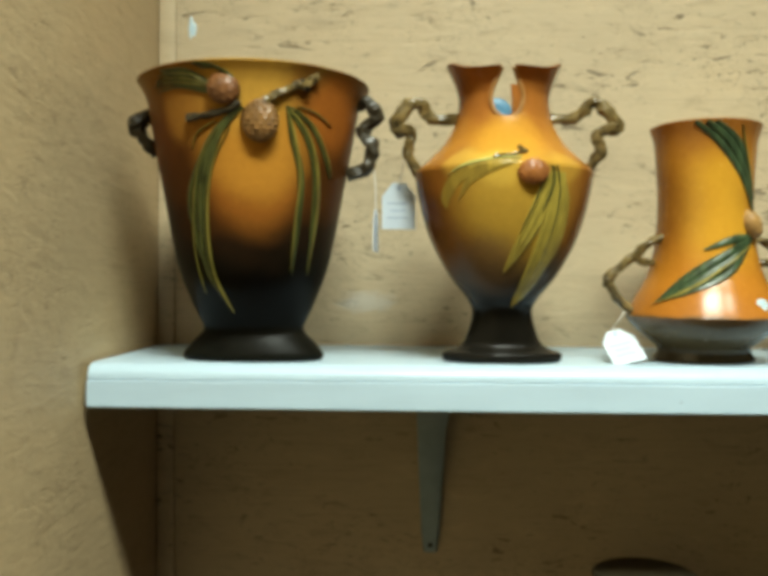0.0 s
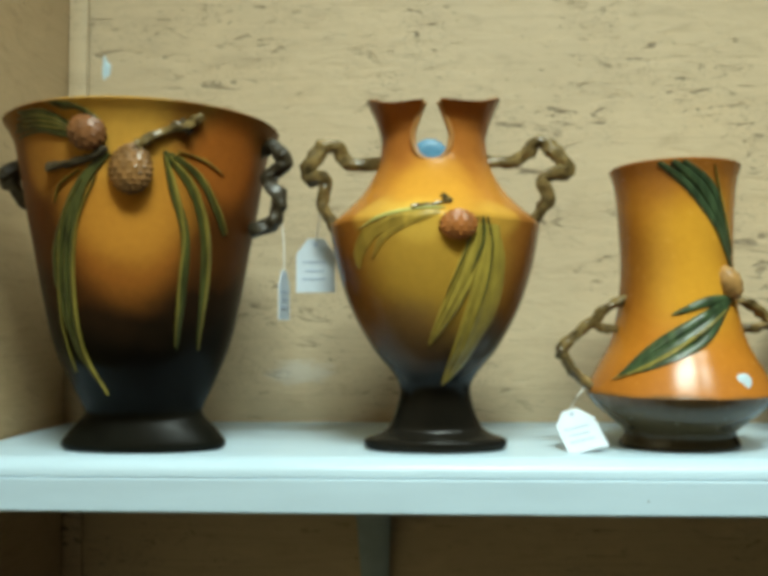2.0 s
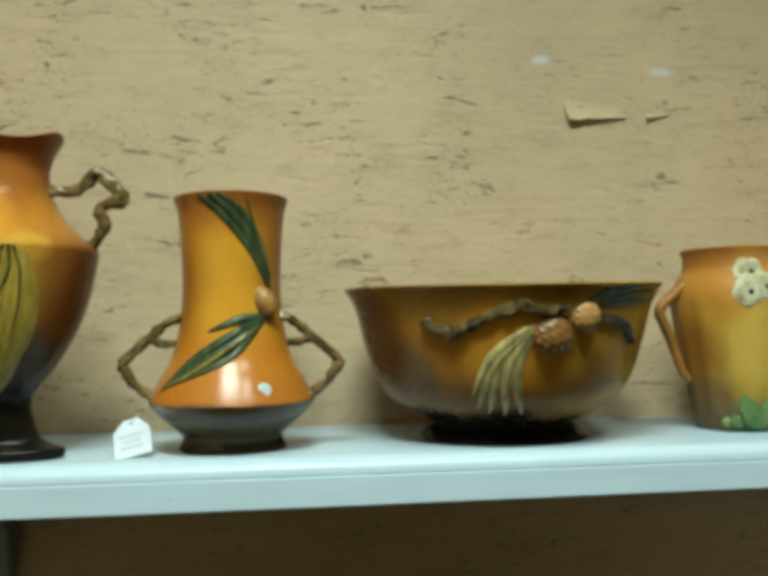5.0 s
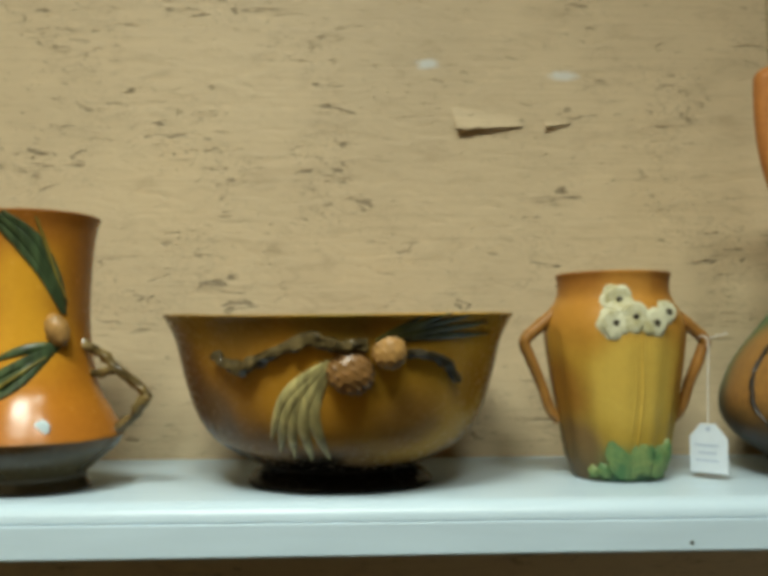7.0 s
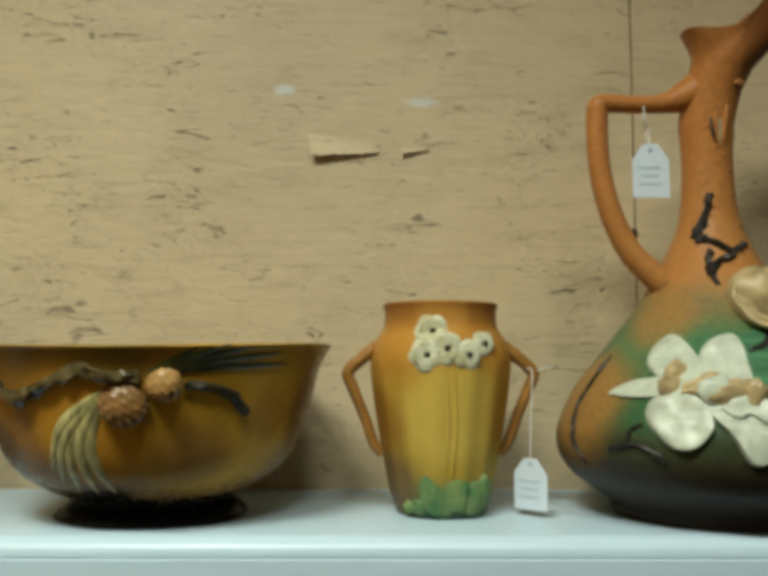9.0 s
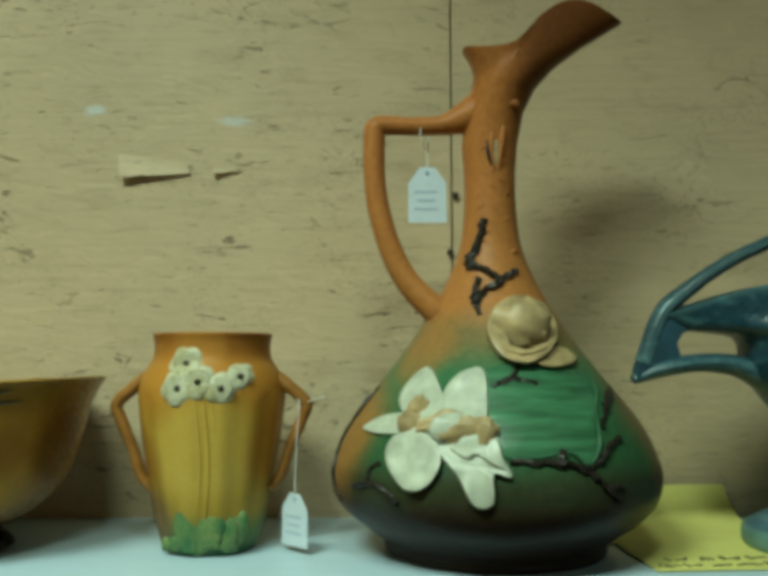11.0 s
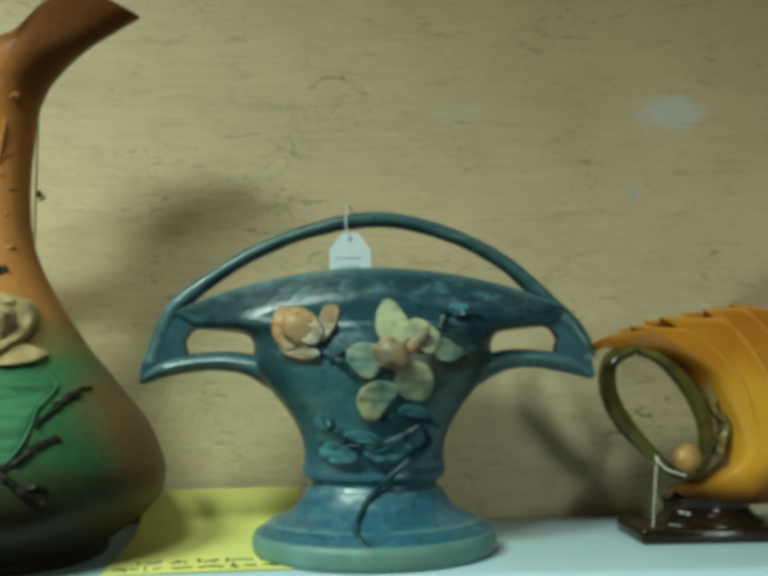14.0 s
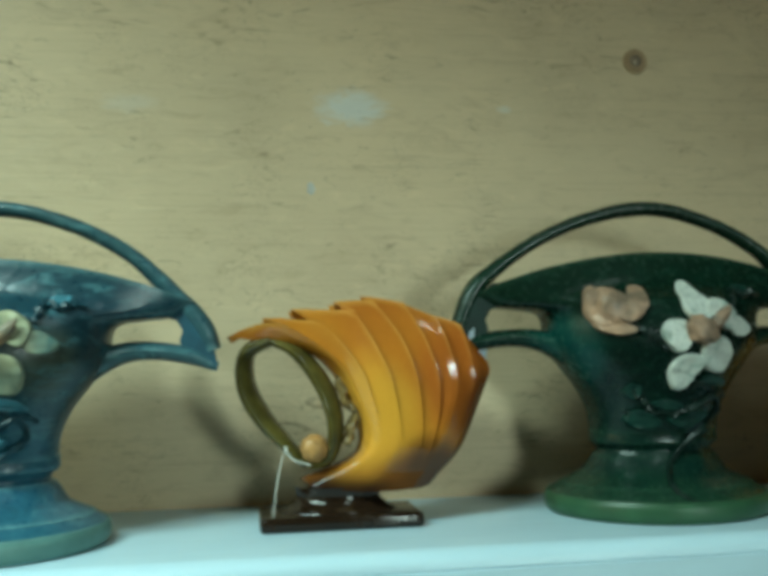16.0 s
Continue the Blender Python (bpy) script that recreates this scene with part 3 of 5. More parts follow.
# ---- tall flared planter with pine cones ----
def planter():
    prof = [(0.074, 0.0), (0.0785, 0.006), (0.069, 0.019), (0.057, 0.032), (0.057, 0.041), (0.067, 0.062), (0.082, 0.1025), (0.091, 0.144), (0.0985, 0.184), (0.107, 0.2285), (0.1150, 0.275), (0.1200, 0.291), (0.127, 0.302)]
    top = thing("planter_vase", 0.255, 1.212, SHELF_Z, "tall flared amber and brown glazed planter with pine cones", "vase", "art pottery on the shelf")
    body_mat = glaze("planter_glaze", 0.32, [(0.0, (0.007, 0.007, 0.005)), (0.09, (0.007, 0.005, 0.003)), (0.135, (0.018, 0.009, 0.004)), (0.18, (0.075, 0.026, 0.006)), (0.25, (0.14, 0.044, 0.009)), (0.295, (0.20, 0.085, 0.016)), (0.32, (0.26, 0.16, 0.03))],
                     # Amber front over brown base: airbrushed glaze, with front-lit shading painted in.
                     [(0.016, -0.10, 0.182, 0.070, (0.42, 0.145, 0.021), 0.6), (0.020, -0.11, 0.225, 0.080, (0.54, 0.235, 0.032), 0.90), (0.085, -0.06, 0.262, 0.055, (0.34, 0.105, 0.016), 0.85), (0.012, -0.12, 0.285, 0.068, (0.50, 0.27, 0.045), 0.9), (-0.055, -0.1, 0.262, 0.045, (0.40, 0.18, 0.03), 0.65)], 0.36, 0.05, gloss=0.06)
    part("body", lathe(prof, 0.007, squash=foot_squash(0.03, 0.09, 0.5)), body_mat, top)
    f = front_of(prof)
    part("pine_cone", blob((0.024, f(0.024, 0.246) - 0.003, 0.246), (0.0185, 0.010, 0.0205), pattern=13, seg=78, rings=26), MID_CONE, top, "brown moulded pine cone")
    part("pine_cone", blob((-0.011, f(-0.011, 0.276) - 0.002, 0.276), (0.0165, 0.009, 0.0150), pattern=9, seg=54, rings=18, turn=0.5), CONE, top, "smaller reddish-brown pine cone")

    def twig(points, r, seed, lift=0.003):
        return tube([(x, f(x, z) - lift, z) for x, z in points], r, 8, 0.5, seed=seed)
    part("branch", twig([(-0.050, 0.250), (-0.034, 0.251), (-0.014, 0.254), (0.006, 0.262)], [0.0042, 0.003, 0.0036, 0.003], 1), DARK_BARK, top, "dark moulded branch")
    part("branch", twig([(0.030, 0.264), (0.041, 0.273), (0.056, 0.280), (0.070, 0.286), (0.080, 0.294)], [0.005, 0.0040, 0.0040, 0.0052, 0.003], 2), BARK, top, "brown moulded branch")
    part("branch", twig([(0.064, 0.288), (0.070, 0.279)], 0.003, 5), DARK_BARK, top, "dark moulded twig stub")
    bm = bmesh.new()
    for k, (w, down) in enumerate(((0.0080, 0.0), (0.0075, 0.014), (0.0070, 0.040), (0.0060, 0.085))):
        blade(bm, f, [(0.007 - 0.002 * k, 0.259), (-0.018 - 0.003 * k, 0.230), (-0.031 - 0.006 * k, 0.188), (-0.035 - 0.006 * k, 0.140 + 0.3 * down), (-0.030 - 0.007 * k, 0.090 + 0.7 * down), (-0.010 - 0.010 * k, 0.055 + down)], w, 0.0024, steps=9)
    part("needles", bm, NEEDLE, top, "long dark olive-green moulded pine needles")
    bm = bmesh.new()
    for ex, mx, w in ((0.050, 0.060, 0.0085), (0.064, 0.074, 0.0085)):
        blade(bm, f, [(0.050, 0.262), (mx - 0.006, 0.232), (mx + 0.001, 0.196), (mx - 0.002, 0.150), (ex, 0.094)], w, 0.0022, steps=9)
    blade(bm, f, [(0.054, 0.261), (0.074, 0.242), (0.084, 0.216), (0.088, 0.195)], 0.0055, 0.0022)
    part("needles", bm, NEEDLE, top, "dark green moulded pine needles")
    bm = bmesh.new()
    blade(bm, f, [(0.050, 0.258), (0.056, 0.235), (0.061, 0.196), (0.056, 0.155), (0.049, 0.097)], 0.0038, 0.0036, steps=9)
    blade(bm, f, [(0.054, 0.258), (0.070, 0.235), (0.077, 0.200), (0.075, 0.155), (0.065, 0.094)], 0.0038, 0.0036, steps=9)
    blade(bm, f, [(0.058, 0.261), (0.076, 0.244), (0.087, 0.216), (0.090, 0.197)], 0.0022, 0.0032)
    blade(bm, f, [(0.060, 0.263), (0.078, 0.258), (0.091, 0.248)], 0.0020, 0.003)
    blade(bm, f, [(-0.006, 0.240), (-0.026, 0.200), (-0.033, 0.150), (-0.028, 0.095), (-0.010, 0.055)], 0.0034, 0.0036, steps=9)
    blade(bm, f, [(-0.018, 0.238), (-0.040, 0.205), (-0.048, 0.165), (-0.049, 0.120), (-0.040, 0.075)], 0.0026, 0.0034, steps=9)
    blade(bm, f, [(-0.020, 0.246), (-0.040, 0.235), (-0.047, 0.220)], 0.0020, 0.003)
    part("needles", bm, NEEDLE_OLIVE, top, "thin yellow-green edges of the pine needles")
    bm = bmesh.new()
    for k in range(4):
        blade(bm, f, [(-0.016, 0.277), (-0.034 - 0.004 * k, 0.283 + 0.0035 * k), (-0.060 - 0.004 * k, 0.288 + 0.003 * k), (-0.092 + 0.004 * k, 0.286 + 0.004 * k)], 0.0046, 0.0026)
    for k in range(3):
        blade(bm, f, [(-0.014, 0.272), (-0.034, 0.275 + 0.003 * k), (-0.058, 0.281 + 0.003 * k), (-0.088, 0.280 + 0.004 * k)], 0.0042, 0.0026)
    for k in range(4):
        blade(bm, f, [(-0.004 + 0.002 * k, 0.280), (-0.008 + 0.001 * k, 0.289), (-0.018 - 0.002 * k, 0.295 + 0.001 * k), (-0.034 - 0.004 * k, 0.295 + 0.002 * k)], 0.0040, 0.0026)
    part("needles", bm, NEEDLE, top, "dark green moulded pine needles under the rim")
    bm = bmesh.new()
    for k in range(3):
        blade(bm, f, [(-0.016, 0.275), (-0.036 - 0.003 * k, 0.280 + 0.0045 * k), (-0.060, 0.285 + 0.004 * k), (-0.084 + 0.004 * k, 0.288 + 0.003 * k)], 0.0022, 0.0034)
    part("needles", bm, NEEDLE_OLIVE, top, "thin olive edges of the upper needles")
    part("twig_handle", tube([(-0.108, 0.0, 0.284), (-0.120, -0.008, 0.270), (-0.134, -0.010, 0.258), (-0.124, -0.008, 0.247), (-0.110, 0.0, 0.228)], [0.006, 0.007, 0.0078, 0.007, 0.006], 12, 0.45, seed=3), DARK_BARK, top, "dark twig-shaped handle")
    part("twig_handle", tube([(0.112, -0.01, 0.277), (0.126, -0.012, 0.284), (0.137, -0.014, 0.268), (0.122, -0.014, 0.254), (0.132, -0.014, 0.235), (0.126, -0.012, 0.213), (0.104, -0.01, 0.205)], [0.006, 0.0065, 0.0075, 0.007, 0.0075, 0.0075, 0.007], 12, 0.45, seed=4), DARK_BARK, top, "dark twig-shaped handle")


planter()
price_tag(0.391, 1.200, 1.563, 0.036, 0.042, turn=84, string=((0, 0, 0), (0.002, 0.001, 0.03), (0.004, 0.004, 0.058)), label="white price tag hanging edge-on from the planter's twig handle")


# ---- footed urn with a notched neck ----
def urn():
    prof = [(0.062, 0.0), (0.066, 0.003), (0.0655, 0.010), (0.054, 0.0140), (0.0435, 0.021), (0.0375, 0.034), (0.0330, 0.055), (0.0385, 0.0695), (0.0585, 0.0945), (0.0785, 0.131), (0.0905, 0.167), (0.097, 0.200), (0.0975, 0.208), (0.093, 0.2135), (0.079, 0.226), (0.066, 0.240), (0.0535, 0.2625), (0.0495, 0.285), (0.0505, 0.2955), (0.0545, 0.307), (0.0630, 0.322)]
    top = thing("urn_vase", 0.5315, 1.212, SHELF_Z, "amber glazed footed urn with twig handles and notched neck", "vase", "art pottery on the shelf")
    # Dark brown at both sides: airbrushed glaze plus painted-in form shading.
    mat = glaze("urn_glaze", 0.33, [(0.0, (0.010, 0.009, 0.007)), (0.060, (0.011, 0.009, 0.006)), (0.085, (0.055, 0.032, 0.016)), (0.135, (0.22, 0.088, 0.018)), (0.20, (0.30, 0.115, 0.02)), (0.24, (0.44, 0.18, 0.024)), (0.275, (0.34, 0.12, 0.022)), (0.33, (0.25, 0.085, 0.018))],
                # Yellow shoulder patches paint the highlight that the ridge catches.
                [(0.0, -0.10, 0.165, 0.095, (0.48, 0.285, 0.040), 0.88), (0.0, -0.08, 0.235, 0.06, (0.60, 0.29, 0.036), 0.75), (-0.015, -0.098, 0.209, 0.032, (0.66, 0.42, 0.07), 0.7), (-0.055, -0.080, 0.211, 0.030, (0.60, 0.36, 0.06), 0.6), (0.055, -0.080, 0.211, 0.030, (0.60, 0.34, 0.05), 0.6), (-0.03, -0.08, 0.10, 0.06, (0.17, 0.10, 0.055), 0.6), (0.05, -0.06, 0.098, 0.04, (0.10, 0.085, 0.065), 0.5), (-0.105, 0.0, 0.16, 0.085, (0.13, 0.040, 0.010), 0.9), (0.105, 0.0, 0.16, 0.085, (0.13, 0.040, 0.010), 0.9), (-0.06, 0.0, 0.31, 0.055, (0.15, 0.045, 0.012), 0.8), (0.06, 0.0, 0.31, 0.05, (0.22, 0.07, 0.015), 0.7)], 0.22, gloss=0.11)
    # a keyhole notch runs down from the rim, at the front and at the back
    bm = lathe(prof, 0.0055, 96, foot_squash(0.02, 0.07, 0.5), wave=lambda a, z: (0.0, (0.0025 * math.cos(2 * a) - 0.0085 * max(0.0, -math.sin(a)) ** 3 + 0.003 * math.cos(4 * a)) * max(0, (z - 0.30) / 0.022)))
    def gap(z, y):
        if y > 0:
            return 0.0175 if z > 0.290 else 0.0175 * math.sqrt(max(0, 1 - ((z - 0.290) / 0.014) ** 2))
        return 0.0175 * math.sqrt(max(0, 1 - ((z - 0.281) / 0.0195) ** 2)) if z < 0.287 else max(0.0062, 0.0167 - (z - 0.287) * 0.33)
    gone = [fc for fc in bm.faces if fc.calc_center_median().z > 0.262 and abs(fc.calc_center_median().x + 0.002) < gap(fc.calc_center_median().z, fc.calc_center_median().y)]
    bmesh.ops.delete(bm, geom=gone, context="FACES")
    for v in {v for e in bm.edges if len(e.link_faces) == 1 for v in e.verts}:
        if v.co.z > 0.264:
            v.co.x = -0.002 + math.copysign(max(gap(v.co.z, v.co.y), 0.002), v.co.x + 0.002)
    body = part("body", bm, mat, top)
    f = front_of(prof)
    lip = plain("pale_notch_glaze", (0.36, 0.17, 0.05), 0.35, 0.2, 80, 0.2)
    pts = []
    for x, z in ((-0.0085, 0.3135), (-0.0135, 0.302), (-0.0192, 0.284), (-0.014, 0.267), (-0.002, 0.2615), (0.010, 0.267), (0.0152, 0.284), (0.0095, 0.302), (0.0045, 0.3135)):
        pts.append((x, -radius_of(prof)(z) + 0.0028, z))
    part("notch_edge", tube(pts, 0.0026, 8, steps=5), lip, top, "pale rounded edge of the neck notch")
    part("label_sticker", disc_on(lambda x, z: 0.0425, -0.003, 0.284, 0.0185, 0.001), BLUE_STICKER, top, "round blue paper sticker inside the neck")
    part("pine_cone", blob((0.019, f(0.019, 0.199) - 0.001, 0.199), (0.0160, 0.0075, 0.0125), pattern=13, seg=78, rings=20), ORANGE_CONE, top, "reddish-brown moulded pine cone")
    part("branch", tube([(-0.02, f(-0.02, 0.214) - 0.002, 0.214), (0.0, f(0, 0.218) - 0.002, 0.217), (0.012, f(0.012, 0.222) - 0.003, 0.221), (0.006, f(0.006, 0.226), 0.226)], 0.0024, 8, 0.5, seed=7), BARK, top, "short moulded twig")
    bm = bmesh.new()
    blade(bm, f, [(0.004, 0.212), (-0.028, 0.207), (-0.054, 0.196), (-0.066, 0.178), (-0.066, 0.164)], 0.016, 0.0012, 3, 9)
    blade(bm, f, [(0.000, 0.209), (-0.024, 0.202), (-0.044, 0.190), (-0.054, 0.172)], 0.009, 0.0012, 2, 9)
    part("needles", bm, FAINT_NEEDLE, top, "faint olive moulded pine needles blending into the glaze")
    needles = plain("needle_gold_glaze", (0.42, 0.31, 0.05), 0.34, 0.3, 45, 0.4, squash=(3, 3, 0.5))
    bm = bmesh.new()
    blade(bm, f, [(0.038, 0.200), (0.030, 0.170), (0.016, 0.138), (-0.006, 0.098)], 0.021, 0.0030, 3, 9)
    blade(bm, f, [(0.048, 0.200), (0.046, 0.165), (0.036, 0.125), (0.022, 0.090), (0.006, 0.062)], 0.025, 0.0034, 3, 9)
    blade(bm, f, [(0.050, 0.196), (0.053, 0.168), (0.048, 0.130), (0.036, 0.100)], 0.014, 0.0026, 2, 9)
    part("needles", bm, needles, top, "golden olive moulded pine needles")
    bm = bmesh.new()
    for pts, w in (([(0.040, 0.206), (0.040, 0.185), (0.030, 0.160)], 0.0055), ([(0.044, 0.206), (0.048, 0.182), (0.044, 0.150), (0.034, 0.118)], 0.0035), ([(0.036, 0.206), (0.030, 0.190), (0.020, 0.165), (0.008, 0.140)], 0.003)):
        blade(bm, f, pts, w, 0.0042, 1, 8)
    part("needles", bm, NEEDLE, top, "green moulded pine needles")
    bm = bmesh.new()
    blade(bm, f, [(0.008, 0.214), (-0.020, 0.213), (-0.048, 0.207), (-0.066, 0.198)], 0.0050, 0.0022, 1, 9)
    part("needles", bm, plain("ledge_needle_glaze", (0.42, 0.40, 0.12), 0.34, 0.3, 45, 0.3), top, "pale yellow-green needle along the shoulder")
    part("twig_handle", tube([(0.046, 0, 0.271), (0.077, -0.002, 0.270), (0.099, -0.004, 0.287), (0.113, -0.004, 0.277), (0.124, -0.004, 0.259), (0.102, -0.004, 0.253), (0.106, -0.003, 0.232), (0.092, 0, 0.212)], [0.006, 0.006, 0.0068, 0.0072, 0.0068, 0.0062, 0.006, 0.0055], 12, 0.45, seed=8), BARK, top, "knobbly brown twig handle")
    part("twig_handle", tube([(-0.048, 0, 0.268), (-0.080, -0.002, 0.269), (-0.094, -0.004, 0.286), (-0.109, -0.004, 0.279), (-0.120, -0.004, 0.257), (-0.102, -0.004, 0.253), (-0.106, -0.003, 0.231), (-0.093, 0, 0.208)], [0.006, 0.006, 0.0068, 0.0072, 0.0068, 0.0062, 0.006, 0.0055], 12, 0.45, seed=9), BARK, top, "knobbly brown twig handle")


urn()
price_tag(0.416, 1.236, 1.596, 0.038, 0.048, string=((0, 0, 0), (0.004, -0.004, 0.02), (0.008, -0.012, 0.040)), label="white price tag hanging from the urn's twig handle")


# ---- cylinder vase with low squat body ----
def cylinder_vase():
    prof = [(0.052, 0.0), (0.056, 0.003), (0.0515, 0.0145), (0.0585, 0.0225), (0.077, 0.0385), (0.0855, 0.0495), (0.0855, 0.0535), (0.0755, 0.0735), (0.063, 0.097), (0.055, 0.129), (0.0515, 0.1685), (0.0525, 0.2085), (0.0555, 0.2455), (0.0605, 0.264)]
    top = thing("cylinder_vase", 0.763, 1.237, SHELF_Z, "orange glazed cylinder vase with squat base and twig handles", "vase", "art pottery on the shelf")
    mat = glaze("cylinder_glaze", 0.27, [(0.0, (0.05, 0.034, 0.016)), (0.040, (0.10, 0.075, 0.04)), (0.0505, (0.13, 0.07, 0.025)), (0.056, (0.42, 0.15, 0.02)), (0.10, (0.47, 0.175, 0.018)), (0.20, (0.48, 0.20, 0.020)), (0.27, (0.28, 0.10, 0.018))],
                # Dark left and right patches paint the shading of the round sides.
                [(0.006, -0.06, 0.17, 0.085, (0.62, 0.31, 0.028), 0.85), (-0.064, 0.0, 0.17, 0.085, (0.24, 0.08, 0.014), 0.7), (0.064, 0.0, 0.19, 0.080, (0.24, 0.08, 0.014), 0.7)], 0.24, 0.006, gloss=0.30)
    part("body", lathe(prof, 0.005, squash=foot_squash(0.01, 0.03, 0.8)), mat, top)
    f = front_of(prof)
    part("pine_cone", blob((0.036, f(0.036, 0.153) - 0.003, 0.153), (0.011, 0.009, 0.016), pattern=7, seg=28, rings=12, turn=-0.4), PALE_CONE, top, "tan moulded pine cone")
    bm = bmesh.new()
    for dx, w in ((-0.010, 0.010), (0.002, 0.013), (0.012, 0.010)):
        blade(bm, f, [(-0.020 + dx * 0.9, 0.262), (0.006 + dx * 1.0, 0.240), (0.028 + dx * 0.5, 0.205), (0.040 + dx * 0.1, 0.168)], w, 0.0026)
    part("needles", bm, NEEDLE_TEAL, top, "deep green moulded pine needles")
    bm = bmesh.new()
    for k, w in ((-1, 0.010), (0, 0.013), (1, 0.011)):
        blade(bm, f, [(0.037, 0.138), (0.008, 0.112 + 0.010 * k), (-0.032, 0.090 + 0.008 * k), (-0.066, 0.069)], w, 0.0026)
    blade(bm, f, [(0.036, 0.139), (0.012, 0.135), (-0.020, 0.124)], 0.012, 0.0024)
    part("needles", bm, NEEDLE_TEAL, top, "deep green moulded pine needles")
    bm = bmesh.new()
    blade(bm, f, [(0.03, 0.128), (0.0, 0.106), (-0.036, 0.083), (-0.070, 0.066)], 0.005, 0.0042)
    blade(bm, f, [(0.02, 0.258), (0.032, 0.215), (0.042, 0.18)], 0.003, 0.004)
    part("needles", bm, NEEDLE_OLIVE, top, "pale olive edges of the needles")
    part("label_sticker", disc_on(f, 0.035, 0.065, 0.0075, 0.0012), STICKER, top, "small shiny pale blue sticker")
    for s in (1, -1):
        part("twig_handle", tube([(s * 0.045, -0.012, 0.143), (s * 0.068, -0.014, 0.132), (s * 0.082, -0.014, 0.119), (s * 0.109, -0.012, 0.096), (s * 0.110, -0.012, 0.086), (s * 0.099, -0.010, 0.070), (s * 0.082, -0.008, 0.056)], [0.0042, 0.0048, 0.0048, 0.0055, 0.0055, 0.0048, 0.0045], 10, 0.5, seed=12 + s), BARK, top, "thin knobbly twig handle")
        part("twig_handle", tube([(s * 0.050, -0.004, 0.111), (s * 0.070, -0.010, 0.112), (s * 0.083, -0.014, 0.116)], 0.0042, 10, 0.4, seed=15 + s), BARK, top, "short twig brace")


cylinder_vase()
price_tag(0.660, 1.226, 1.4315, 0.037, 0.047, lean=-50, turn=4, roll=-13, string=((0, 0, 0.0), (0.001, 0.010, 0.010), (0.008, 0.006, 0.018), (0.026, 0.004, 0.034)), label="white price tag leaning on the shelf beside the cylinder vase")


# ---- wide footed bowl ----
def bowl():
    prof = [(0.090, 0.0), (0.0935, 0.004), (0.086, 0.012), (0.078, 0.019), (0.099, 0.029), (0.125, 0.046), (0.142, 0.0695), (0.1545, 0.105), (0.1635, 0.140), (0.172, 0.158), (0.177, 0.1645)]
    top = thing("pottery_bowl", 1.061, 1.268, SHELF_Z, "wide brown and olive glazed bowl with pine cone branch", "bowl", "art pottery on the shelf")
    mat = glaze("bowl_glaze", 0.17, [(0.0, (0.007, 0.006, 0.005)), (0.026, (0.014, 0.010, 0.007)), (0.046, (0.20, 0.115, 0.055)), (0.10, (0.35, 0.165, 0.028)), (0.17, (0.23, 0.13, 0.025))],
                # Darker side patches put form shading into the glaze along with its colour.
                [(0.09, -0.12, 0.10, 0.115, (0.62, 0.33, 0.040), 0.9), (-0.02, -0.15, 0.095, 0.08, (0.54, 0.26, 0.028), 0.85), (-0.12, -0.09, 0.07, 0.06, (0.14, 0.095, 0.06), 0.8), (-0.105, -0.11, 0.055, 0.028, (0.05, 0.04, 0.035), 0.8), (0.135, -0.09, 0.10, 0.045, (0.26, 0.10, 0.015), 0.6), (-0.155, -0.05, 0.11, 0.085, (0.10, 0.042, 0.014), 0.9), (0.07, -0.13, 0.058, 0.055, (0.24, 0.115, 0.042), 0.7), (0.165, -0.03, 0.10, 0.06, (0.14, 0.055, 0.010), 0.85), (0.0, -0.155, 0.165, 0.05, (0.20, 0.15, 0.025), 0.5)], 0.26, gloss=0.08)
    part("body", lathe(prof, 0.006, 84, foot_squash(0.0, 0.17, 0.9), wave=lambda a, z: (0.0, 0.0028 * math.cos(2 * a + 0.2) * max(0, z - 0.05) / 0.12)), mat, top)
    squash = foot_squash(0.0, 0.17, 0.9)
    rad = radius_of(prof)
    f = lambda x, z: -squash(z) * math.sqrt(max(rad(z) ** 2 - x * x, 0.0004))
    part("pine_cone", blob((0.013, f(0.013, 0.115) - 0.002, 0.115), (0.0205, 0.012, 0.0185), pattern=11, seg=66, rings=20, turn=0.5), MID_CONE, top, "brown moulded pine cone")
    part("pine_cone", blob((0.046, f(0.046, 0.132) - 0.002, 0.132), (0.0155, 0.011, 0.0145), pattern=9, seg=54, rings=16, turn=0.8), PALE_CONE, top, "smaller tan moulded pine cone")
    part("branch", tube([(x, f(x, z) - 0.002, z) for x, z in ((-0.106, 0.131), (-0.096, 0.122), (-0.080, 0.118), (-0.062, 0.127), (-0.047, 0.134), (-0.018, 0.143), (0.007, 0.136), (0.028, 0.138))], [0.005, 0.0058, 0.0062, 0.0054, 0.005, 0.0054, 0.0056, 0.005], 10, 0.6, seed=21), BOWL_BARK, top, "knobbly moulded branch")
    part("branch", tube([(x, f(x, z) - 0.002, z) for x, z in ((0.062, 0.130), (0.078, 0.130), (0.096, 0.122), (0.108, 0.107))], 0.0042, 9, 0.5, seed=22), DARK_BARK, top, "dark moulded branch tip")
    part("needles", spray(f, (-0.004, 0.124), [(-0.058, 0.054), (-0.050, 0.042), (-0.038, 0.036), (-0.022, 0.034), (-0.006, 0.035), (-0.056, 0.066)], 0.0160, 0.0022, -0.16), plain("needle_pale_glaze", (0.46, 0.40, 0.17), 0.36, 0.45, 45, 0.4, squash=(3, 3, 0.5)), top, "pale olive moulded pine needles")
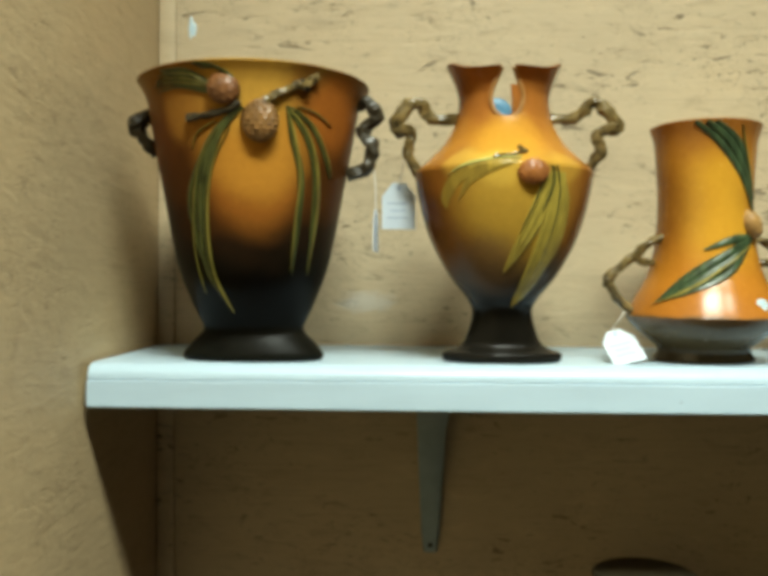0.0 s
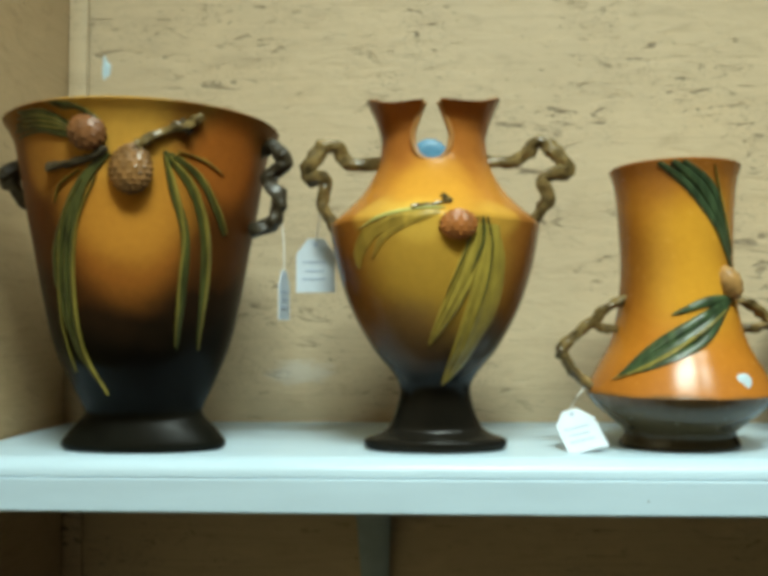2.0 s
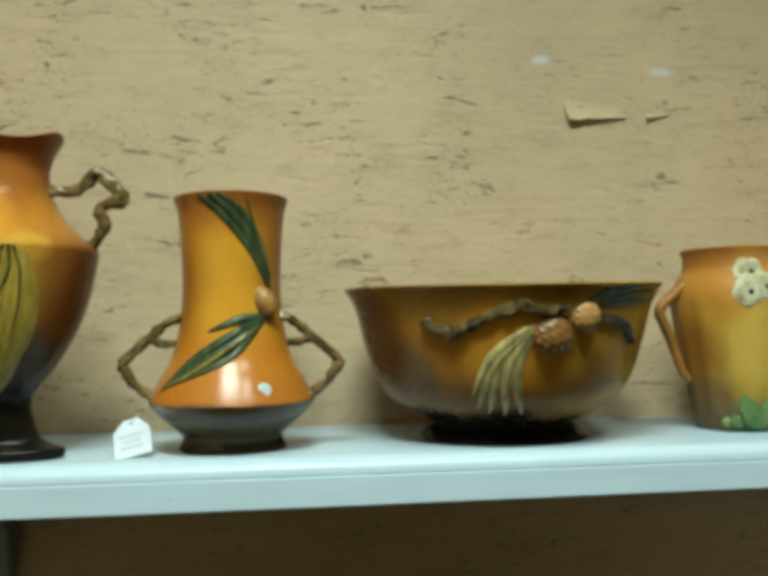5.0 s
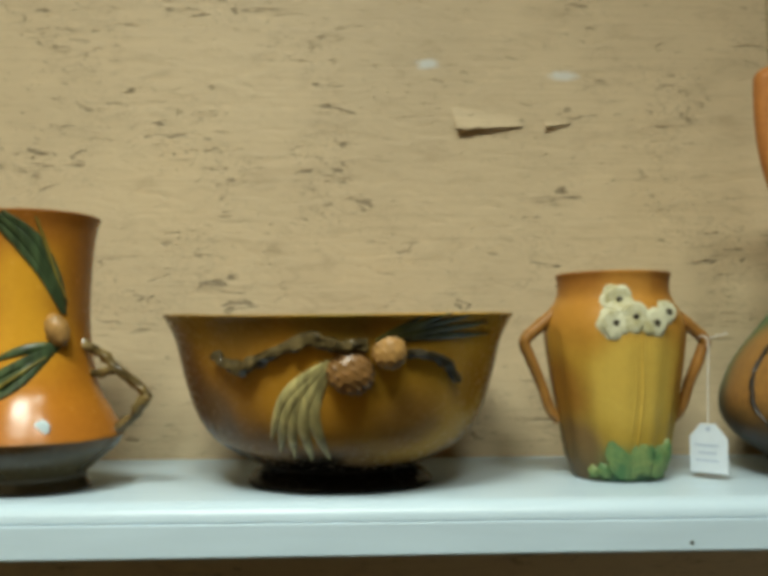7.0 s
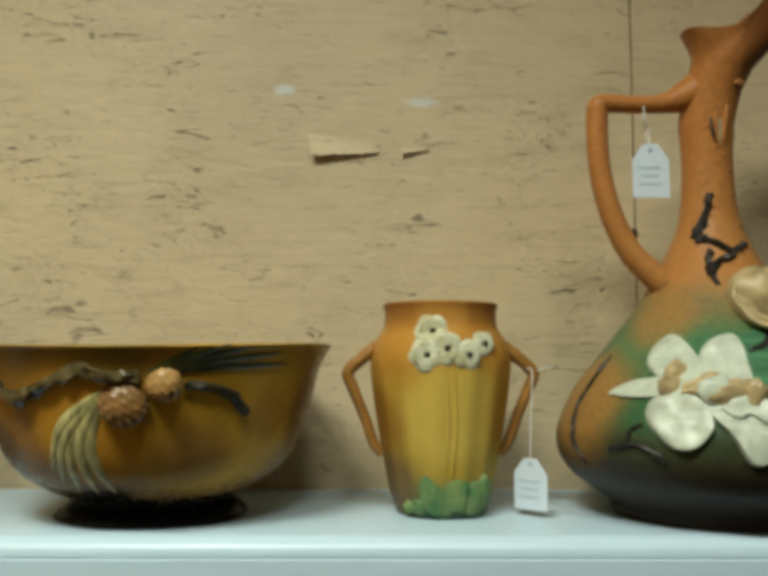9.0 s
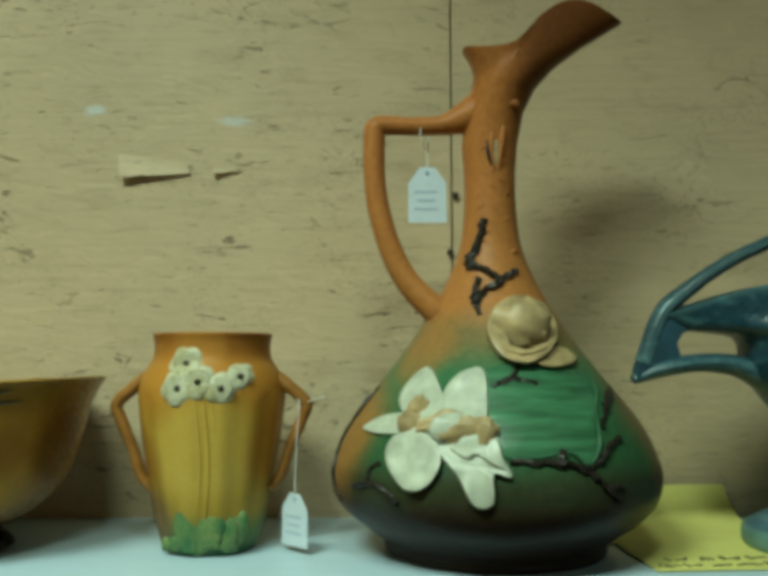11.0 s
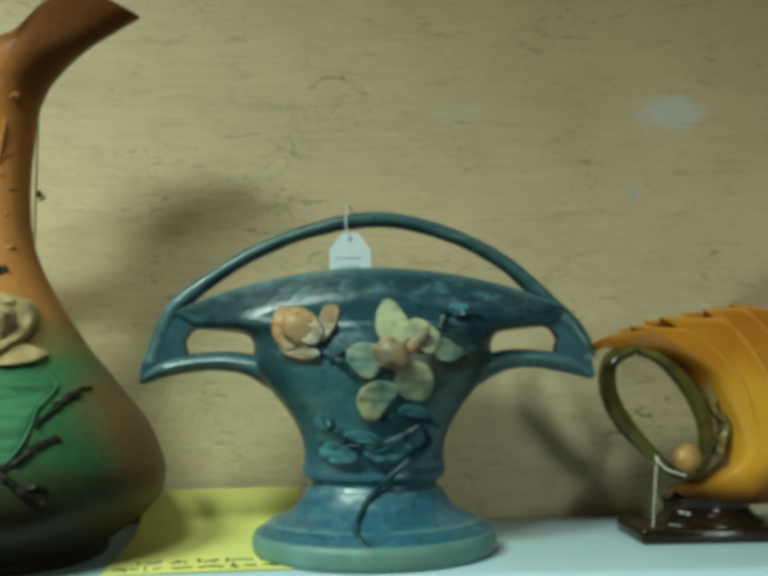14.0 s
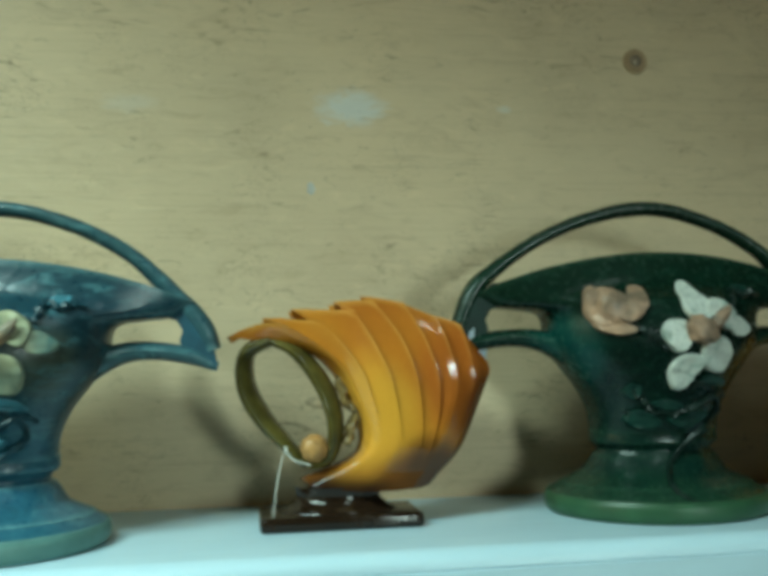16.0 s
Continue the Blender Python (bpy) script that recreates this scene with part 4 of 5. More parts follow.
    part("needles", spray(f, (0.034, 0.141), [(0.075, 0.162), (0.100, 0.165), (0.120, 0.164), (0.138, 0.158), (0.142, 0.148)], 0.008, 0.0022, -0.02), NEEDLE, top, "dark green moulded pine needles")


bowl()


# ---- two-handled jar with white blossoms ----
def jar():
    prof = [(0.043, 0.0), (0.0455, 0.004), (0.0515, 0.0205), (0.056, 0.0455), (0.0655, 0.0975), (0.0712, 0.140), (0.071, 0.158), (0.0665, 0.1725), (0.0585, 0.186), (0.0572, 0.200), (0.0592, 0.2095)]
    top = thing("handled_jar", 1.349, 1.283, SHELF_Z, "yellow and orange glazed two-handled jar with white blossoms", "vase", "art pottery on the shelf")
    mat = glaze("jar_glaze", 0.21, [(0.0, (0.05, 0.13, 0.085)), (0.022, (0.12, 0.17, 0.06)), (0.045, (0.36, 0.235, 0.035)), (0.11, (0.46, 0.27, 0.04)), (0.165, (0.45, 0.21, 0.035)), (0.21, (0.30, 0.12, 0.025))],
                # Brown patches left and right: glaze colour plus painted side shading.
                [(0.005, -0.075, 0.10, 0.075, (0.58, 0.40, 0.085), 0.85), (0.075, -0.02, 0.10, 0.06, (0.36, 0.15, 0.02), 0.7), (-0.075, -0.02, 0.09, 0.06, (0.24, 0.09, 0.016), 0.8), (-0.050, -0.02, 0.025, 0.055, (0.15, 0.085, 0.04), 0.85), (0.0, -0.06, 0.20, 0.035, (0.50, 0.24, 0.05), 0.6)], 0.42, 0.012)
    part("body", lathe(prof, 0.005, wave=lambda a, z: (0.0011 * math.sin(14 * a) * (0.02 < z < 0.15), 0)), mat, top)
    f = front_of(prof)
    cream = blend("jar_blossom_glaze", (0.42, 0.38, 0.20), (0.56, 0.55, 0.39), 60, 0.34, 0.52)
    for x, z, r in ((-0.013, 0.181, 0.0165), (-0.019, 0.158, 0.0165), (0.000, 0.164, 0.0165), (0.021, 0.158, 0.015), (0.037, 0.169, 0.0125)):
        blossom = part("blossom", disc_on(f, x, z, r * 0.80, 0.0022), cream, top, "cream moulded blossom")
        bm = bmesh.new()
        for k in range(5):
            petal(bm, f, x, z, r * 1.02, r * 1.30, 72 * k + 20 * r * 1000, 0.0013, 0.0012)
        part("petals", bm, cream, blossom)
        part("centre", blob((x + 0.001, f(x, z) - 0.0030, z), (0.0032, 0.002, 0.0030)), DARK_BARK, blossom, "dark blossom centre")
    green = blend("jar_leaf_glaze", (0.060, 0.155, 0.060), (0.19, 0.25, 0.085), 45, 0.40, 0.66, 0.45)
    bm = bmesh.new()
    for x, z, w, a, long in ((-0.030, 0.004, 0.013, -20, 0.014), (-0.021, 0.004, 0.014, -15, 0.018), (-0.007, 0.005, 0.024, -8, 0.044), (0.008, 0.008, 0.024, 2, 0.042), (0.020, 0.005, 0.022, 14, 0.036), (0.031, 0.010, 0.016, 14, 0.036), (0.000, 0.003, 0.026, -16, 0.026), (0.023, 0.004, 0.020, 16, 0.022)):
        blob((x + 0.3 * long * math.sin(radians(a)), f(x, z + long / 2) + 0.0022, z + long * 0.45), (w * 0.60, 0.0042, long * 0.46), 0.35, turn=radians(a), bm=bm)
    part("leaves", bm, green, top, "green moulded leaves round the base")
    for x in (-0.002, 0.006, 0.014):
        bm = bmesh.new()
        blade(bm, f, [(x, 0.035), (x + 0.004, 0.09), (x + 0.001, 0.15)], 0.0045, 0.0006)
        part("stem", bm, mat, top, "thin moulded stem")
    handle_mat = plain("jar_handle_glaze", (0.33, 0.145, 0.03), 0.45, 0.25, 50, 0.3)
    for s in (1, -1):
        part("handle", tube([(s * 0.064, -0.004, 0.168), (s * 0.078, -0.004, 0.157), (s * 0.0945, -0.004, 0.141), (s * 0.090, -0.004, 0.125), (s * 0.078, -0.003, 0.096), (s * 0.069, -0.002, 0.070), (s * 0.060, 0, 0.058)], [0.007, 0.0068, 0.0062, 0.006, 0.0055, 0.0055, 0.005], 12, 0.08, flat=1.2), handle_mat, top, "angular orange-brown handle")


jar()
price_tag(1.4355, 1.255, 1.4515, 0.039, 0.045, turn=-46, string=((0, 0, 0), (0.001, 0, 0.04), (0.0005, 0.004, 0.088), (-0.012, 0.012, 0.093), (-0.010, 0.020, 0.090), (0.004, 0.020, 0.094), (0.012, 0.026, 0.096)), label="white price tag on a string from the jar's handle")


# ---- tall ewer with magnolia ----
def ewer():
    prof = [(0.104, 0.0), (0.1075, 0.004), (0.1085, 0.011), (0.124, 0.024), (0.143, 0.038), (0.156, 0.055), (0.1595, 0.073), (0.156, 0.092), (0.141, 0.124), (0.113, 0.160), (0.083, 0.198), (0.058, 0.2365), (0.0405, 0.270), (0.0300, 0.300), (0.0262, 0.335), (0.0258, 0.367), (0.0280, 0.400)]
    top = thing("pottery_ewer", 1.629, 1.276, SHELF_Z, "tall orange and green glazed ewer with cream magnolia", "ewer", "art pottery on the shelf")
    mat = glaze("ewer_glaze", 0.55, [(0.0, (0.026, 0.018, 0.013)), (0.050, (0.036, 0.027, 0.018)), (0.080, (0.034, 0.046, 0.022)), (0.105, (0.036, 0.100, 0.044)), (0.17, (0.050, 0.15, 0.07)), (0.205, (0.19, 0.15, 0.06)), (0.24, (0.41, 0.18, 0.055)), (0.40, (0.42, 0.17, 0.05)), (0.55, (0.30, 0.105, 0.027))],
                # Brown at the spout: dark glaze with its underside shade painted in.
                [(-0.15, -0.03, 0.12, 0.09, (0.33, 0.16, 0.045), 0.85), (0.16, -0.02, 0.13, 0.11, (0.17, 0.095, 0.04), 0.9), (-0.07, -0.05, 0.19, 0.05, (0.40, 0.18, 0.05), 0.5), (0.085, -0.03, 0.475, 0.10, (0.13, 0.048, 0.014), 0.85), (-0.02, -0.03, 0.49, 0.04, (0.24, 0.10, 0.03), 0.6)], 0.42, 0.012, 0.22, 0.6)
    outer = fine_profile(prof)
    n = 64
    rings = [[(0.0001 * math.cos(2 * math.pi * i / n), 0.0001 * math.sin(2 * math.pi * i / n), 0) for i in range(n)]]
    for r, z in outer:
        rings.append([(math.cos(2 * math.pi * i / n) * r, math.sin(2 * math.pi * i / n) * r, z) for i in range(n)])
    # the neck leans out into a long pouring lip
    def lip(z_left, x_left, z_right, x_right, half, k=0.0, inward=0.0):
        ring = []
        for i in range(n):
            a = 2 * math.pi * i / n
            u = (1 - math.cos(a)) / 2
            u = 1 - u
            x = x_left + (x_right - x_left) * u
            z = z_left + (z_right - z_left) * (u ** 1.25 if k else u)
            if k:
                z += k * (math.sin(math.pi * min(1, max(0, (u - 0.30) / 0.72))) ** 1.4) - 0.010 * math.sin(math.pi * min(1, u / 0.45))
            w = half * (abs(math.sin(a)) ** (0.8 if k else 1.0)) * (1 - 0.45 * u * (k > 0))
            ring.append((x + inward * (0.5 - u) * 2, math.copysign(max(0.0, w - inward), math.sin(a)) - 0.015 * min(1, max(0, (z - 0.40) / 0.08)), z))
        return ring
    rings.append(lip(0.433, -0.025, 0.433, 0.034, 0.0285))
    rings.append(lip(0.452, -0.019, 0.456, 0.045, 0.031))
    rings.append(lip(0.470, -0.016, 0.477, 0.064, 0.034))
    rings.append(lip(0.484, -0.020, 0.496, 0.090, 0.037, 0.008))
    rings.append(lip(0.496, -0.0275, 0.522, 0.133, 0.040, 0.026))
    rings.append(lip(0.4965, -0.0265, 0.5225, 0.132, 0.040, 0.0265, 0.003))
    rings.append(lip(0.486, -0.018, 0.497, 0.088, 0.037, 0.008, 0.004))
    rings.append(lip(0.468, -0.012, 0.474, 0.056, 0.030, 0, 0.003))
    rings.append(lip(0.420, -0.018, 0.420, 0.022, 0.020))
    bm = bmesh.new()
    loft(bm, rings)
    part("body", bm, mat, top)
    f = front_of(prof)
    part("handle", tube([(-0.008, -0.004, 0.436), (-0.030, -0.006, 0.4265), (-0.050, -0.008, 0.4205), (-0.078, -0.008, 0.4195), (-0.104, -0.008, 0.4205), (-0.1145, -0.008, 0.4180), (-0.1170, -0.008, 0.4080), (-0.1165, -0.008, 0.365), (-0.111, -0.008, 0.328), (-0.099, -0.008, 0.290), (-0.082, -0.010, 0.259), (-0.054, -0.014, 0.230)], [0.022, 0.0150, 0.0100, 0.0092, 0.0098, 0.0112, 0.0112, 0.0110, 0.0114, 0.0118, 0.0125, 0.014], 14, flat=1.1), mat, top, "angular orange loop handle")
    # Pale blob stands for the wall seen through the slit; dark line, shaded hole.
    part("slit", blob((0.0030, -0.0258, 0.396), (0.0036, 0.0022, 0.021), 0.2), plain("slit_wall_tone", (0.42, 0.34, 0.20), 0.6, 0.2, 90, 0.3), top, "pale slit between the folds of the neck")
    part("slit_shadow_line", tube([(-0.0040, -0.0262, 0.420), (-0.0052, -0.0262, 0.400), (-0.0030, -0.0258, 0.386), (-0.0005, -0.0256, 0.374)], [0.0006, 0.0016, 0.0030, 0.0012], 8), TWIG, top, "dark strip in place of the slit's shaded hole")
    folds = random.Random(8)
    for k in range(16):
        z = 0.288 + 0.0095 * k + folds.uniform(-0.003, 0.003)
        r = radius_of(prof)(min(z, 0.40)) * (1 + 0.10 * (z > 0.41))
        a0, span = folds.uniform(-0.7, 0.5), folds.uniform(0.35, 0.7)
        pts = [(r * math.sin(a0 + span * q) + 0.05 * max(0.0, z - 0.42), -r * math.cos(a0 + span * q) + 0.0008, z + 0.004 * math.sin(3 * q + k)) for q in (0, 0.5, 1)]
        part("crease", tube(pts, [0.0006, 0.0019, 0.0006], 6, 0.4, seed=80 + k), mat, top, "raised wrinkle round the neck")
    for z, x0, x1, seed in ((0.462, 0.004, 0.026, 61), (0.446, 0.010, 0.030, 62), (0.433, 0.016, 0.028, 63)):
        part("crease", tube([(x0, -0.030, z), ((x0 + x1) / 2, -0.0325, z + 0.003), (x1, -0.0290, z - 0.002)], [0.001, 0.0036, 0.001], 8, 0.5, seed=seed), mat, top, "raised wrinkle under the lip")
    # moulded twigs
    t1 = lambda pts, r, seed, lift=0.0012: tube([(x, f(x, z) - lift, z) for x, z in pts], [q * 0.92 for q in (r if hasattr(r, "__len__") else [r] * len(pts))], 8, 0.75, seed=seed)
    part("twig", t1([(-0.009, 0.322), (-0.013, 0.305), (-0.021, 0.285), (-0.0245, 0.270)], [0.004, 0.0044, 0.0046, 0.0038], 31), TWIG, top, "dark moulded twig on the neck")
    part("twig", t1([(-0.021, 0.275), (-0.008, 0.268), (0.003, 0.258), (-0.012, 0.250), (-0.022, 0.235)], 0.0044, 32), TWIG, top, "dark moulded twig on the neck")
    part("twig", t1([(0.0, 0.257), (0.010, 0.264), (0.020, 0.269)], 0.0036, 33), TWIG, top, "short dark moulded twig")
    part("crease", tube([(0.004, -0.0262, 0.425), (-0.001, -0.0275, 0.400), (0.001, -0.0265, 0.372)], [0.001, 0.003, 0.001], 8), mat, top, "raised fold in the neck glaze")
    part("crease", tube([(0.012, -0.0262, 0.430), (0.010, -0.0275, 0.405), (0.006, -0.0265, 0.372)], [0.001, 0.003, 0.001], 8), mat, top, "raised fold in the neck glaze")
    part("twig", t1([(-0.005, 0.102), (0.012, 0.101), (0.032, 0.100), (0.054, 0.096), (0.070, 0.086), (0.080, 0.076), (0.093, 0.066)], [0.0028, 0.003, 0.0032, 0.0032, 0.003, 0.003, 0.002], 34), TWIG, top, "dark moulded twig")
    part("twig", t1([(0.056, 0.095), (0.072, 0.100), (0.082, 0.110), (0.096, 0.118)], 0.0026, 35), TWIG, top, "dark moulded twig")
    part("twig", t1([(0.036, 0.102), (0.040, 0.110)], 0.003, 36), TWIG, top, "short dark moulded twig")
    part("twig", t1([(-0.014, 0.160), (0.000, 0.166), (0.010, 0.176), (0.008, 0.182)], 0.003, 37), TWIG, top, "dark moulded twig")
    part("twig", t1([(0.004, 0.168), (0.016, 0.165), (0.026, 0.163)], 0.0026, 38), TWIG, top, "dark moulded twig")
    part("twig", t1([(0.080, 0.125), (0.088, 0.140), (0.094, 0.152), (0.104, 0.158)], 0.0026, 39), TWIG, top, "dark moulded twig")
    part("twig", t1([(-0.112, 0.158), (-0.131, 0.134), (-0.147, 0.108), (-0.153, 0.090), (-0.154, 0.074), (-0.146, 0.055)], [0.002, 0.0026, 0.0022, 0.0022, 0.0022, 0.002], 40), TWIG, top, "dark moulded twig at the side")
    part("twig", t1([(-0.134, 0.073), (-0.118, 0.078), (-0.104, 0.072), (-0.096, 0.064)], 0.0028, 41), TWIG, top, "dark moulded twig")
    part("twig", t1([(-0.122, 0.078), (-0.119, 0.090), (-0.110, 0.096)], 0.0024, 42), TWIG, top, "dark moulded twig")
    part("twig", t1([(-0.018, 0.292), (-0.024, 0.284), (-0.026, 0.276)], 0.0036, 45), TWIG, top, "short dark moulded twig")
    part("twig", t1([(-0.016, 0.262), (-0.020, 0.252), (-0.021, 0.238), (-0.018, 0.226)], [0.004, 0.0044, 0.004, 0.002], 46), TWIG, top, "dark moulded twig on the neck")
    part("twig", t1([(0.086, 0.144), (0.094, 0.146), (0.100, 0.152)], 0.0026, 47), TWIG, top, "short dark moulded twig")
    part("twig", t1([(0.080, 0.078), (0.088, 0.080), (0.094, 0.077)], 0.0024, 48), TWIG, top, "short dark moulded twig")
    # big leaf behind the flower
    part("leaf", patch(f, [(-0.020, 0.172), (0.006, 0.182), (0.036, 0.180), (0.066, 0.174), (0.083, 0.160), (0.076, 0.140), (0.074, 0.114), (0.063, 0.098), (0.048, 0.107), (0.020, 0.104), (-0.008, 0.104), (-0.018, 0.122), (-0.022, 0.148)], 0.0026, 0.0, 0.12), LEAF, top, "broad green moulded leaf")
    part("leaf_rim", tube([(x, f(x, z) - 0.0016, z) for x, z in ((0.064, 0.174), (0.083, 0.160), (0.077, 0.140), (0.074, 0.114), (0.063, 0.098), (0.048, 0.107))], 0.0016, 8, 0.5, seed=44), plain("leaf_rim_glaze", (0.050, 0.13, 0.065), 0.4, 0.3, 60, 0.3), top, "curled green leaf edge")
    # open magnolia
    flower = part("magnolia", blob((-0.050, f(-0.05, 0.125) - 0.004, 0.125), (0.02, 0.008, 0.014), 0.2), PETAL, top, "cream moulded magnolia flower")
    petals = (
        ([(-0.127, 0.1215), (-0.109, 0.134), (-0.084, 0.138), (-0.074, 0.130), (-0.082, 0.123), (-0.106, 0.1195)], 0.0034),
        ([(-0.094, 0.148), (-0.084, 0.166), (-0.067, 0.178), (-0.058, 0.163), (-0.054, 0.142), (-0.066, 0.130), (-0.086, 0.133)], 0.0042),
        ([(-0.056, 0.154), (-0.041, 0.172), (-0.020, 0.177), (-0.018, 0.155), (-0.022, 0.134), (-0.040, 0.128), (-0.056, 0.134)], 0.0042),
        ([(-0.106, 0.106), (-0.097, 0.120), (-0.078, 0.126), (-0.062, 0.116), (-0.060, 0.099), (-0.072, 0.080), (-0.090, 0.076), (-0.103, 0.090)], 0.0056),
        ([(-0.070, 0.120), (-0.044, 0.122), (-0.017, 0.126), (-0.010, 0.105), (-0.003, 0.090), (-0.018, 0.092), (-0.019, 0.068), (-0.035, 0.066), (-0.047, 0.088), (-0.060, 0.104)], 0.0040))
    for outline, rise in petals:
        part("petal", patch(f, outline, rise * 1.5, 0.40, 0.22), PETAL, flower, "cream magnolia petal")
    part("petal_fold", tube([(x, f(x, z) - 0.0050, z) for x, z in ((-0.052, 0.112), (-0.040, 0.106), (-0.030, 0.109), (-0.020, 0.103), (-0.008, 0.096))], [0.001, 0.0026, 0.0022, 0.0026, 0.001], 8, 0.3, seed=70), PETAL, flower, "ruffled fold of the lower petal")
    for x, z, sx, sz, turn in ((-0.078, 0.142, 0.009, 0.012, 0.5), (-0.084, 0.130, 0.012, 0.010, 0.2), (-0.060, 0.132, 0.021, 0.0078, -0.35), (-0.040, 0.126, 0.023, 0.0098, -0.22), (-0.022, 0.124, 0.009, 0.012, 0.1)):
        part("stamen", blob((x, f(x, z) - 0.005, z), (sx, 0.006, sz), 0.35, turn=turn), BUD, flower, "tan flower centre")
    # rosebud
    bud = part("flower_bud", blob((0.018, f(0.018, 0.214) - 0.006, 0.216), (0.0265, 0.0195, 0.0235), 0.30), BUD, top, "large tan moulded flower bud")
    for outline, rise, base in (([(-0.012, 0.200), (-0.014, 0.216), (-0.004, 0.234), (0.010, 0.241), (0.010, 0.226), (0.002, 0.212), (0.004, 0.196)], 0.010, 0.004),
                                ([(0.026, 0.241), (0.044, 0.238), (0.054, 0.222), (0.052, 0.204), (0.040, 0.192), (0.042, 0.210), (0.038, 0.228)], 0.012, 0.004),
                                ([(-0.002, 0.230), (0.008, 0.242), (0.026, 0.244), (0.040, 0.236), (0.026, 0.231), (0.012, 0.229)], 0.013, 0.004),
                                ([(-0.014, 0.204), (-0.002, 0.192), (0.018, 0.189), (0.038, 0.194), (0.050, 0.204), (0.040, 0.190), (0.018, 0.181), (-0.004, 0.187)], 0.013, 0.003),
                                ([(0.010, 0.188), (0.032, 0.192), (0.054, 0.196), (0.070, 0.187), (0.060, 0.180), (0.036, 0.178)], 0.007, 0.003),
                                ([(0.020, 0.226), (0.034, 0.232), (0.042, 0.222), (0.038, 0.206), (0.030, 0.212)], 0.015, 0.008)):
        part("petal", patch(f, outline, rise, 0.25, 0.12, base), BUD, bud, "tan bud petal")


ewer()
price_tag(1.565, 1.262, 1.771, 0.038, 0.051, string=((0, 0, 0), (0.0, 0.004, 0.022), (-0.006, -0.002, 0.030), (-0.006, -0.001, 0.052), (-0.002, 0.014, 0.0575), (0.003, 0.030, 0.048), (0.002, 0.022, 0.026), (0, 0.004, 0.006)), label="white price tag tied to the ewer's handle")


# ---- fan-shaped basket vases ----
def basket(x, y, turn, scale, name, label, mat, petal_mat, bud_mat, twig_mat, leaf_mat, rim_mat, ear_mat):
    top = thing(name, x, y, SHELF_Z, label, "vase", "art pottery on the shelf", turn)
    base = [(0.108, 0.0), (0.1145, 0.006), (0.1145, 0.018), (0.100, 0.029), (0.0745, 0.0425), (0.062, 0.060), (0.0615, 0.0655), (0.0685, 0.0715), (0.0685, 0.083)]
    part("foot", lathe(base, 0.005, 64, lambda z: 0.90 - 3.0 * max(0, z), open_top=False), mat, top, "flared round foot")
    part("foot_rim", lathe([(0.1135, 0.0012), (0.1160, 0.006), (0.1160, 0.015), (0.1135, 0.0205)], 0.005, 64, lambda z: 0.90, open_top=False), rim_mat, top, "paler glazed rim of the foot")
    widths = [(0.080, 0.0670, 0.046), (0.1025, 0.0685, 0.056), (0.126, 0.079, 0.066), (0.150, 0.097, 0.075), (0.168, 0.110, 0.080), (0.186, 0.115, 0.080), (0.202, 0.116, 0.076), (0.213, 0.124, 0.072), (0.222, 0.148, 0.060), (0.234, 0.174, 0.048), (0.262, 0.197, 0.040)]
    fine = spline(widths, 4)
    n = 72
    crown = lambda q: 0.266 - 1.05 * abs(q) ** 2.0 * (1 + 0.0 * q)
    def shape(z, w, d):
        ring = []
        for i in range(n):
            a = 2 * math.pi * i / n
            px = w * math.cos(a)
            py = d * math.copysign(abs(math.sin(a)) ** 0.85, math.sin(a))
            limit = crown(px)
            pz = z if z < 0.15 else 0.15 + (z - 0.15) / 0.112 * (limit - 0.15)
            ring.append((px, py, pz))
        return ring
    rings = [shape(*q) for q in fine]
    z, w, d = fine[-1]
    rings.append(shape(z + 0.001, w - 0.003, d - 0.003))
    rings.append(shape(z - 0.004, w - 0.007, d - 0.007))
    for z, w, d in fine[::-1][2:34]:
        rings.append(shape(z, w - 0.008, d - 0.008))
    bm = bmesh.new()
    loft(bm, rings)
    part("body", bm, mat, top, "fan-shaped flattened body")
    wide = np.array([q[1] for q in fine]); deep = np.array([q[2] for q in fine]); high = np.array([q[0] for q in fine])
    def f(px, pz):
        w_, d_ = float(np.interp(pz, high, wide)), float(np.interp(pz, high, deep))
        return -d_ * max(0.05, 1 - (px / w_) ** 2) ** 0.42
    for s in (1, -1):
        e = 1.035 if s < 0 else 1.0
        part("ear_lower", tube([(s * 0.062, 0, 0.134), (s * 0.094, 0, 0.164), (s * 0.124, 0, 0.178), (s * 0.155 * e, 0, 0.1805), (s * 0.190 * e, 0, 0.175), (s * 0.2165 * e, 0, 0.164)], [0.008, 0.0130, 0.0108, 0.0092, 0.0088, 0.005], 14, flat=1.7), mat, top, "lower bar of the pierced ear")
        plate = [(0.2165 * e, 0.162), (0.214 * e, 0.178), (0.206, 0.200), (0.194, 0.219), (0.172, 0.238), (0.140, 0.238), (0.130, 0.226), (0.160, 0.216), (0.177, 0.210), (0.183, 0.200), (0.180, 0.189), (0.184, 0.181), (0.196, 0.175)]
        bm = bmesh.new()
        loft(bm, [[(s * px, y, 0.194 + (pz - 0.194) * q) for px, pz in plate] for y, q in ((-0.0095, 0.985), (-0.0075, 1.0), (0.0075, 1.0), (0.0095, 0.985))])
        part("ear_side", bm, ear_mat, top, "outer plate of the pierced ear")
